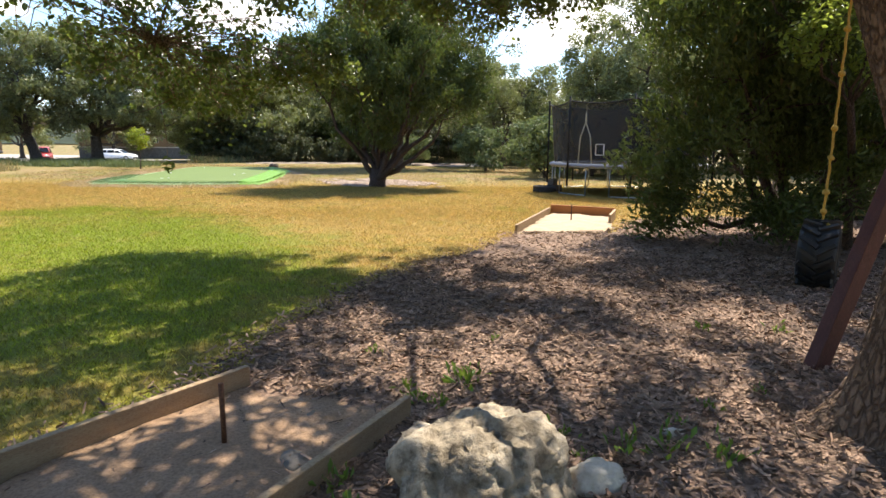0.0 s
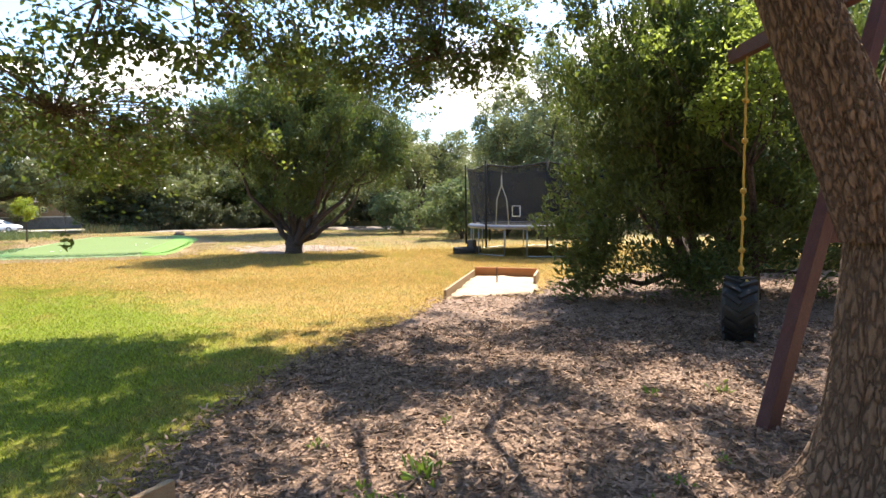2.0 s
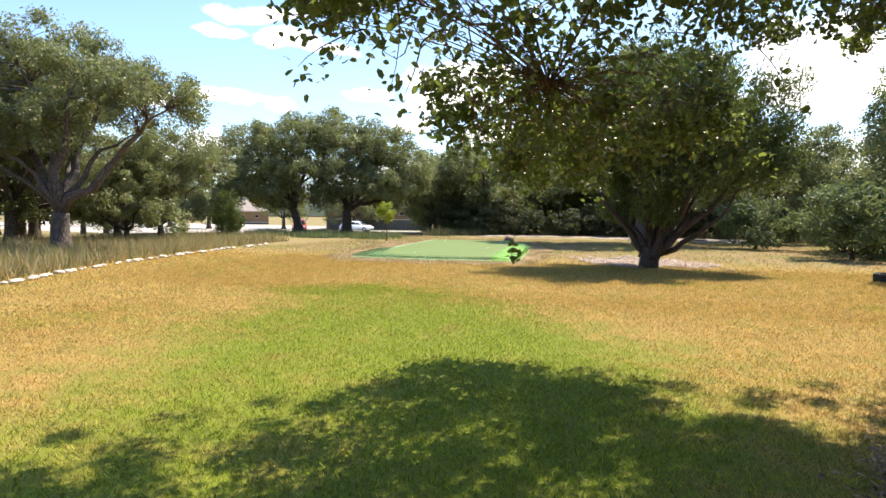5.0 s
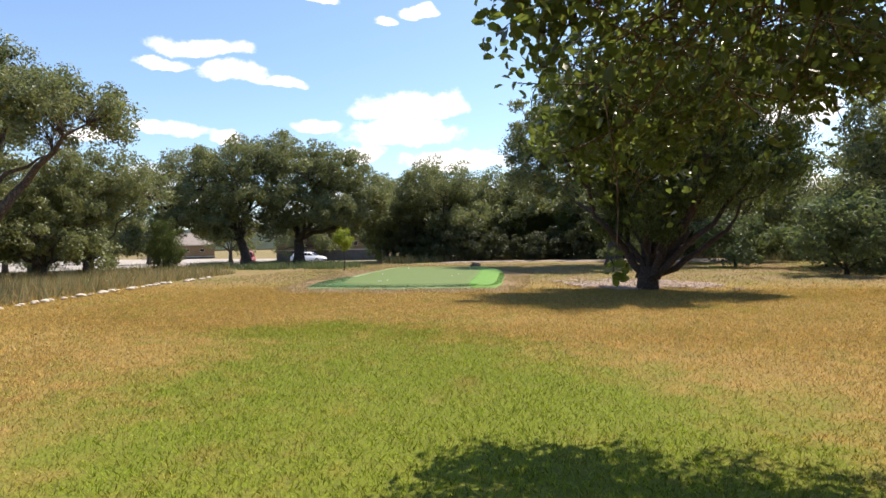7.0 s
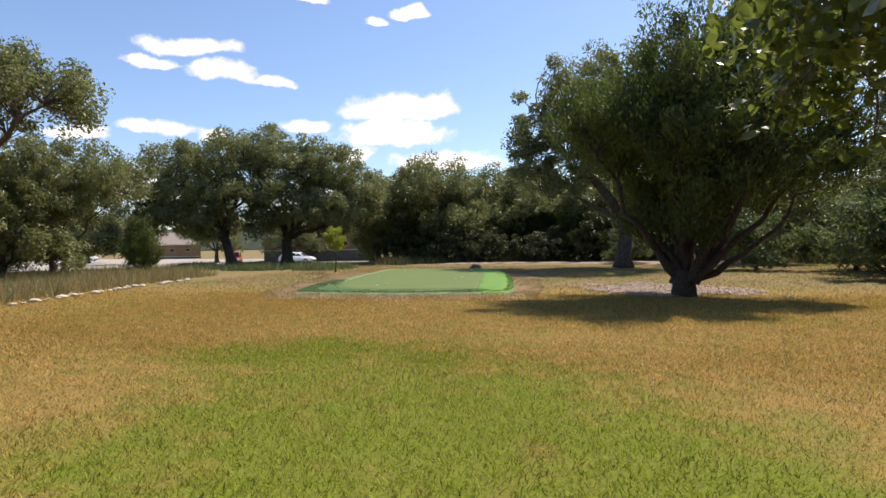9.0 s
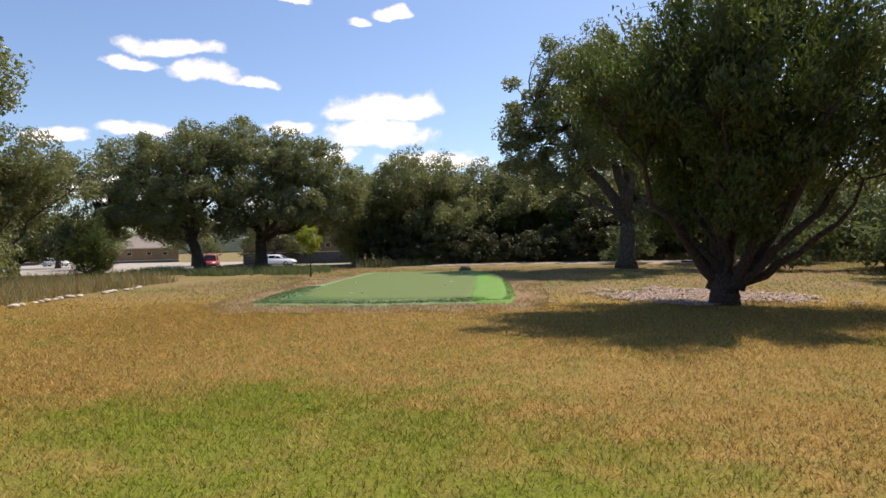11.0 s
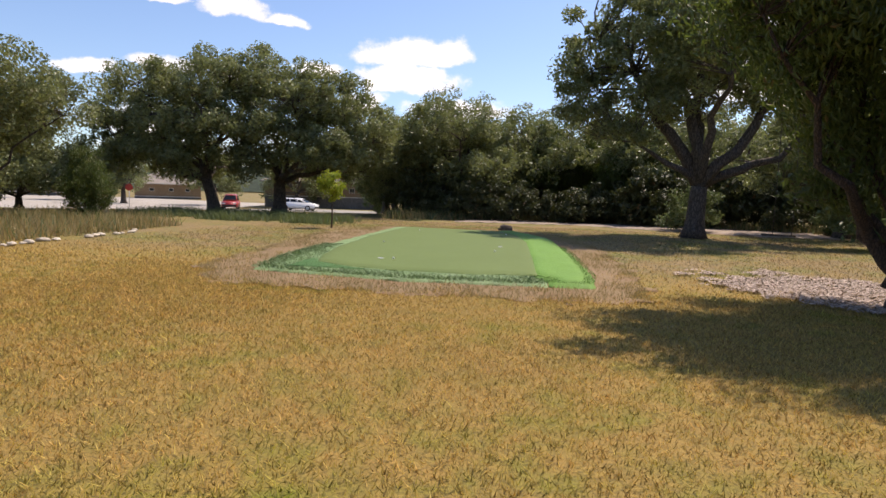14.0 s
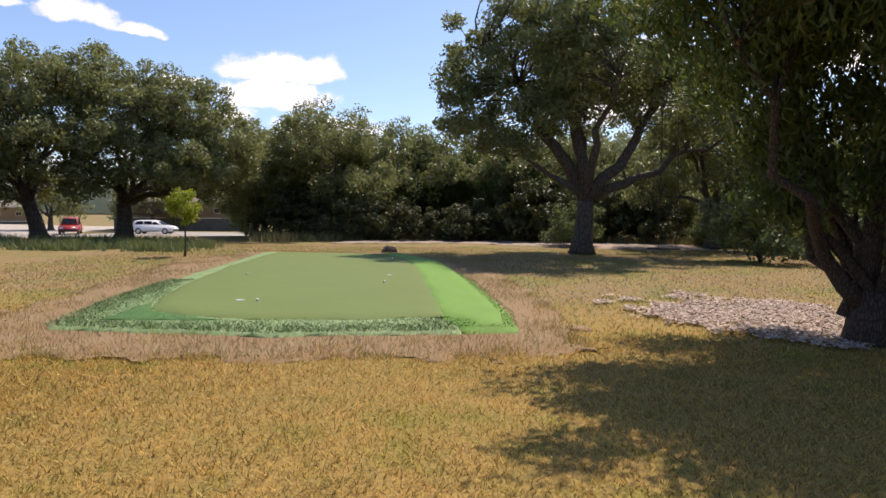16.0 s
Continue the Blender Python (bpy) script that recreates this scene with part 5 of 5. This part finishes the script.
def house(at, turn, w, d, h, ridge, wins, label, stone, lo=1.5, hi=2.15):
    """A low house: walls on a stone base, overhanging hip roof, windows set through the front wall."""
    top = thing("house", pose(*at, 0, 0, turn), label, "house")

    def wall(size, at):
        part("wall", box(size, Matrix.Translation(at), 0.0), M_STUCCO, top, "tan stuccoed wall")
    wall((w, 0.3, h - hi), (0, -d / 2, (h + hi) / 2))
    wall((w, 0.3, lo - stone - 0.15), (0, -d / 2, (lo + stone + 0.15) / 2))
    xs = [-w / 2] + [v for x, ww in wins for v in (x - ww / 2, x + ww / 2)] + [w / 2]
    for a, b in zip(xs[::2], xs[1::2]):
        wall((b - a, 0.3, hi - lo), ((a + b) / 2, -d / 2, (hi + lo) / 2))
    for x in (-w / 2 + 0.15, w / 2 - 0.15):
        wall((0.3, d - 0.3, h), (x, 0.15, h / 2))
    wall((w - 0.6, 0.3, h), (0, d / 2, h / 2))
    part("stone_base", box((w + 0.06, 0.36, stone), Matrix.Translation((0, -d / 2, stone / 2)), 0.01), M_STONE, top, "rough grey stone base")
    part("ledge", box((w + 0.1, 0.42, 0.15), Matrix.Translation((0, -d / 2, stone + 0.075)), 0.01), M_TRIM, top, "cream ledge over the stone")
    for x, ww in wins:
        win = part("window", box((ww - 0.1, 0.04, hi - lo - 0.1), Matrix.Translation((x, -d / 2 + 0.06, (lo + hi) / 2)), 0.0), M_DARKGLASS, top)
        fr = bmesh.new()
        for sz, p in (((ww, 0.1, 0.06), (0, hi - 0.03)), ((ww, 0.1, 0.06), (0, lo + 0.03)), ((0.06, 0.1, hi - lo - 0.12), (-ww / 2 + 0.03, (lo + hi) / 2)), ((0.06, 0.1, hi - lo - 0.12), (ww / 2 - 0.03, (lo + hi) / 2))):
            add_box(fr, sz, Matrix.Translation((x + p[0], -d / 2 - 0.12, p[1])))
        part("frame", fr, M_TRIM, win)
    bm = bmesh.new()
    e = 0.6
    b = [bm.verts.new(p) for p in ((-w / 2 - e, -d / 2 - e, h), (w / 2 + e, -d / 2 - e, h), (w / 2 + e, d / 2 + e, h), (-w / 2 - e, d / 2 + e, h))]
    r = [bm.verts.new(p) for p in ((-w / 2 + d / 2, 0, ridge), (w / 2 - d / 2, 0, ridge))]
    for f in ((b[0], b[1], r[1], r[0]), (b[1], b[2], r[1]), (b[2], b[3], r[0], r[1]), (b[3], b[0], r[0]), (b[3], b[2], b[1], b[0])):
        bm.faces.new(f)
    part("roof", bm, M_ROOF, top, "brown shingle hip roof")
    part("fascia", box((w + 2 * e, 0.06, 0.22), Matrix.Translation((0, -d / 2 - e, h - 0.05)), 0.005), M_TRIM, top)


house((-46.5, 93.5, -1.1), 12, 17, 9, 3.8, 6.6, [(2.0, 0.8), (4.2, 0.8), (6.4, 0.8)], "tan house with stone base and small windows", 1.6, 2.3, 3.0)
house((-93.0, 114.0, -1.1), 40, 12, 8, 3.0, 5.6, [(-3.0, 0.9), (0.5, 0.9), (3.5, 0.9)], "orange-tan neighbouring house across the street", 0.4)
house((-118.0, 104.0, -1.1), 45, 12, 8, 3.0, 5.4, [(-2.5, 0.9), (2.5, 0.9)], "brown neighbouring house across the street", 0.6)


def signpost(x, y):
    top = thing("street_sign", pose(x, y, float(land(x, y)), 0, 0, 35), "red street sign on a thin steel post", "sign")
    tubes("post", [rod((0, 0, -0.1), (0, 0, 2.3), 0.03)], M_STEEL, top, 8)
    bm = bmesh.new()
    bmesh.ops.create_cone(bm, cap_ends=True, segments=8, radius1=0.38, radius2=0.38, depth=0.02)
    bm.transform(pose(0, -0.05, 2.3, 90, 0, 0) @ Matrix.Rotation(math.pi / 8, 4, "Z"))
    part("plate", bm, M_PAINTR, top, "plain red octagonal plate")


signpost(-54.5, 62.5)

# ---- plant cover ----
def blades(name, pts, h, w, material, label, category, seed, lean=0.5, parent=None):
    """Single grass blades on the given plan points."""
    rng = np.random.default_rng(seed)
    n = len(pts)
    a = rng.uniform(0, 2 * np.pi, n)
    hh = h * rng.uniform(0.45, 1.25, n)
    k = rng.normal(size=(n, 2)) * lean * hh[:, None]
    z = pts[:, 2] if pts.shape[1] == 3 else np.full(n, -0.01)
    ww = w * rng.uniform(0.6, 1.3, n)
    dx, dy = np.cos(a) * ww / 2, np.sin(a) * ww / 2
    v = np.stack([np.stack([pts[:, 0] - dx, pts[:, 1] - dy, z], 1), np.stack([pts[:, 0] + dx, pts[:, 1] + dy, z], 1),
                  np.stack([pts[:, 0] + k[:, 0], pts[:, 1] + k[:, 1], z + hh], 1)], 1).reshape(-1, 3)
    ob = new(name, np_mesh(name, v, np.arange(3 * n).reshape(n, 3), material))
    return tagged(ob, label, category, kind="stuff")


def lawn_points(n, x0, y0, x1, y1, seed, out=(), inside=None):
    rng = np.random.default_rng(seed)
    p = rng.uniform((x0, y0), (x1, y1), (n, 2))
    for poly, grow in out:
        d = edge_dist(p, poly) * np.where(inside_poly(p, poly), 1, -1) + 0.16 * wave(p, 2.3, 1) * 0.6
        p = p[d < grow + rng.normal(size=len(p)) * 0.07]
    if inside:
        return p[inside_poly(p, inside)]
    rim_d = np.minimum(np.minimum(p[:, 0] - x0, x1 - p[:, 0]), np.minimum(p[:, 1] - y0, y1 - p[:, 1]))
    p = p[rng.uniform(size=len(p)) < np.clip(rim_d / 1.6, 0, 1)]
    return p


CUTS = [(MULCH, 0.0), (TURF, 0.0), (STRIP, 0.0), (FARPIT, -0.05), (NEARPIT, -0.05), (EARTH, 0.25)]
near = lawn_points(440000, -11.8, -0.5, 3.0, 13.8, 1, CUTS)
mid = lawn_points(390000, -15.5, 11.4, 5, 21.2, 2, CUTS)
side = lawn_points(130000, -20, 3, -9.4, 21, 3, CUTS)
far = lawn_points(130000, -20, 19, 10, 40, 4, CUTS)
right = lawn_points(60000, 0.5, 8, 12, 22, 14, CUTS)
blades("lawn_grass", near, 0.036, 0.0075, M_BLADE, "short lawn grass, part green and part dry", "grass", 11, 0.7)
blades("lawn_grass", mid, 0.038, 0.0085, M_BLADE, "short sun-dried lawn grass", "grass", 12, 0.75)
blades("lawn_grass", side, 0.042, 0.014, M_BLADE, "short sun-dried lawn grass", "grass", 13, 0.7)
blades("lawn_grass", far, 0.045, 0.018, M_BLADE, "patchy sun-dried grass behind the green", "grass", 14, 0.7)
blades("lawn_grass", right, 0.042, 0.014, M_BLADE, "sun-dried grass round the trampoline", "grass", 23, 0.7)
rim = lawn_points(150000, -16, 18.6, -5.5, 35, 5, [(TURF, -0.02), (STRIP, -0.02)], EARTH)
rim = rim[np.random.default_rng(1).uniform(size=len(rim)) < np.where(rim[:, 1] < 21, 0.85, 0.45) + 0.45 * wave(rim, 1.1, 3)]
blades("dry_grass", rim, 0.09, 0.012, M_DRY, "dry brown grass on the bare earth", "grass", 15)
tuft = lawn_points(60000, -16, 18.6, -5.5, 30, 35, [(TURF, -0.02), (STRIP, -0.02)], EARTH)
tuft = tuft[wave(tuft, 1.9, 7) + 0.5 * wave(tuft, 5.3, 2) > 0.35]
blades("green_tufts", tuft, 0.075, 0.011, M_BLADE, "green and rusty grass tufts on the bare earth", "grass", 36)
# turf pile of the fringe and the bright strip
tp = lawn_points(70000, -13.5, 19.4, -6.9, 25, 6, [(FELT, -0.02), (STRIP, -0.02)], TURF)
blades("turf_pile", np.concatenate([tp, np.full((len(tp), 1), 0.068)], 1), 0.045, 0.012, M_TURF, "shaggy green turf pile", "artificial turf", 16, 0.8)
tp = lawn_points(20000, -8.5, 19.9, -6.4, 27, 7, [(FELT, -0.03)], STRIP)
blades("turf_pile", np.concatenate([tp, np.full((len(tp), 1), 0.095)], 1), 0.02, 0.01, M_TURF2, "bright green turf pile", "artificial turf", 17, 0.6)


def chips():
    """Shredded wood and dead leaves lying on the mulch."""
    rng = np.random.default_rng(3)
    d = np.concatenate([rng.uniform((-2.5, 1.2), (5.5, 7.5), (95000, 2)), rng.uniform((-1.5, 5.5), (8.5, 12.2), (42000, 2))])
    e = edge_dist(d, MULCH) * np.where(inside_poly(d, MULCH), 1, -1)
    d = d[e > -0.12 + 0.1 * rng.normal(size=len(d))]
    keep = ~inside_poly(d, NEARPIT) | (rng.uniform(size=len(d)) < 0.06)
    keep &= ~inside_poly(d, FARPIT) | (rng.uniform(size=len(d)) < 0.03)
    d = d[keep]
    n = len(d)
    a, L = rng.uniform(0, 2 * np.pi, n), rng.gamma(3.0, 0.014, n) + 0.012
    W = np.minimum(L * 0.5, rng.uniform(0.005, 0.018, n))
    t, r = rng.normal(size=n) * 0.28, rng.normal(size=n) * 0.5
    ux, uy, uz = np.cos(a) * np.cos(t), np.sin(a) * np.cos(t), np.sin(t)
    sx, sy, sz = -np.sin(a) * np.cos(r), np.cos(a) * np.cos(r), np.sin(r)
    c = np.stack([d[:, 0], d[:, 1], 0.042 + rng.uniform(0, 0.02, n)], 1)
    u, s = np.stack([ux, uy, uz], 1) * L[:, None] / 2, np.stack([sx, sy, sz], 1) * W[:, None] / 2
    up = np.array([0, 0, 0.004])
    v = np.stack([c - u - s * 0.7, c + u - s, c + u * 0.9 + s + up, c - u + s], 1).reshape(-1, 3)
    tagged(new("wood_chips", np_mesh("wood_chips", v, np.arange(4 * n).reshape(n, 4), M_CHIP)), "shredded wood chips and dead leaves", "wood chips", kind="stuff")


chips()


def litter():
    """Pale stones and dry litter strewn thickly under the juniper."""
    rng = np.random.default_rng(9)
    d = rng.uniform((-5.6, 19.6), (0.8, 25.2), (60000, 2))
    e = edge_dist(d, GRAVEL) * np.where(inside_poly(d, GRAVEL), 1, -1) + 0.7 * wave(d, 1.4, 2) + 0.4 * wave(d, 4.1, 6)
    d = d[e > 0.15 + 0.3 * np.abs(rng.normal(size=len(d)))][:17000]
    c = np.concatenate([d, 0.022 + rng.uniform(0, 0.02, (len(d), 1))], 1)
    a, L = rng.uniform(0, 6.283, len(d)), rng.uniform(0.025, 0.075, len(d))
    u = np.stack([np.cos(a), np.sin(a), rng.normal(size=len(d)) * 0.2], 1) * L[:, None] / 2
    s = np.stack([-np.sin(a), np.cos(a), rng.normal(size=len(d)) * 0.2], 1) * L[:, None] * 0.32
    v = np.stack([c - u, c + s, c + u + np.array([0, 0, 0.008]), c - s], 1).reshape(-1, 3)
    tagged(new("gravel", np_mesh("gravel", v, np.arange(len(v)).reshape(-1, 4), M_GRAVELBIT)), "pale gravel and dry litter under the juniper", "gravel", kind="stuff")


litter()


def weed(at, size, n, seed, material=M_WEED):
    rng = np.random.default_rng(seed)
    c = rng.normal(size=(n, 3)) * size * np.array([0.45, 0.45, 0.3])
    c[:, 2] = np.abs(c[:, 2]) + size * 0.25
    out = c / (np.linalg.norm(c, axis=1)[:, None] + 1e-6) + np.array([0, 0, 0.5])
    v, q = leaf_arrays(c, size * 0.55, size * 0.2, 0.4, out, rng)
    stems = [([(0, 0, -0.01), tuple(c[i] * 0.5), tuple(c[i])], [0.003, 0.0025, 0.0015]) for i in range(0, n, 3)]
    sv, sq = tube_arrays(stems, 4)
    top = thing("weed", pose(*at, 0.03), "small green weed sprouting through the mulch", "weed", "weeds in the mulch")
    tagged(part("stems", np_mesh("stems", sv, sq, material), material, top), kind="stuff")
    tagged(part("foliage", np_mesh("foliage", v, q, material), material, top), kind="stuff")


for i, (x, y, s) in enumerate(((0.13, 3.36, 0.2), (0.2, 3.55, 0.13), (0.9, 2.63, 0.17), (1.1, 2.61, 0.18), (1.35, 2.52, 0.16), (0.62, 2.72, 0.12), (-0.12, 3.14, 0.14), (0.0, 3.1, 0.12), (-0.2, 3.3, 0.1),
                               (2.65, 4.45, 0.14), (2.06, 4.49, 0.13), (0.68, 2.55, 0.1), (-0.42, 2.3, 0.16), (-0.35, 2.05, 0.18), (1.5, 3.1, 0.1), (1.9, 3.3, 0.1), (1.25, 2.9, 0.1), (-0.45, 3.9, 0.1), (0.4, 4.2, 0.09), (0.3, 2.75, 0.1))):
    weed((x, y), s * 0.72, 16, 60 + i)

# tall dry weeds behind the stone edging and dark ones under the oaks
WEEDS = [(-15.3, 10.0), (-17.6, 15.0), (-18.7, 18.4), (-19.8, 22.0), (-20.4, 25.6), (-21.2, 29.5), (-28, 31), (-30, 22), (-26, 10)]
p = lawn_points(30000, -30, 10, -15, 31, 8, [], WEEDS)
blades("dry_weeds", p, 0.5, 0.03, M_DRY, "tall dry weeds behind the stone edging", "weeds", 18, 0.35)
p = lawn_points(6000, -30, 10, -15, 31, 9, [], WEEDS)
blades("green_weeds", p, 0.55, 0.035, M_SHRUB, "tall green weeds behind the stone edging", "weeds", 19, 0.35)
DARKW = [(-22, 33.5), (-17.6, 33.8), (-17.0, 36.5), (-21, 40.5), (-30, 40), (-30, 34.5)]
p = lawn_points(15000, -30, 33, -16, 41, 10, [], DARKW)
p = p[wave(p, 0.9, 2) + 0.6 * wave(p, 2.7, 1) > -0.35]
blades("green_weeds", p, 0.38, 0.045, M_SHRUB, "low dark green undergrowth beneath the oaks", "weeds", 20, 0.4)
BACKW = [(-18, 41), (-9, 46), (4, 43), (9, 36), (11, 30), (16, 32), (14, 40), (4, 49), (-20, 49)]
p = lawn_points(26000, -20, 30, 16, 49, 12, [], BACKW)
blades("dry_weeds", p, 0.5, 0.05, M_DRY, "dry weeds along the edge of the woods", "weeds", 21, 0.4)
p = lawn_points(16000, -20, 30, 16, 49, 13, [], BACKW)
blades("green_weeds", p, 0.6, 0.05, M_SHRUB, "green weeds along the edge of the woods", "weeds", 22, 0.4)
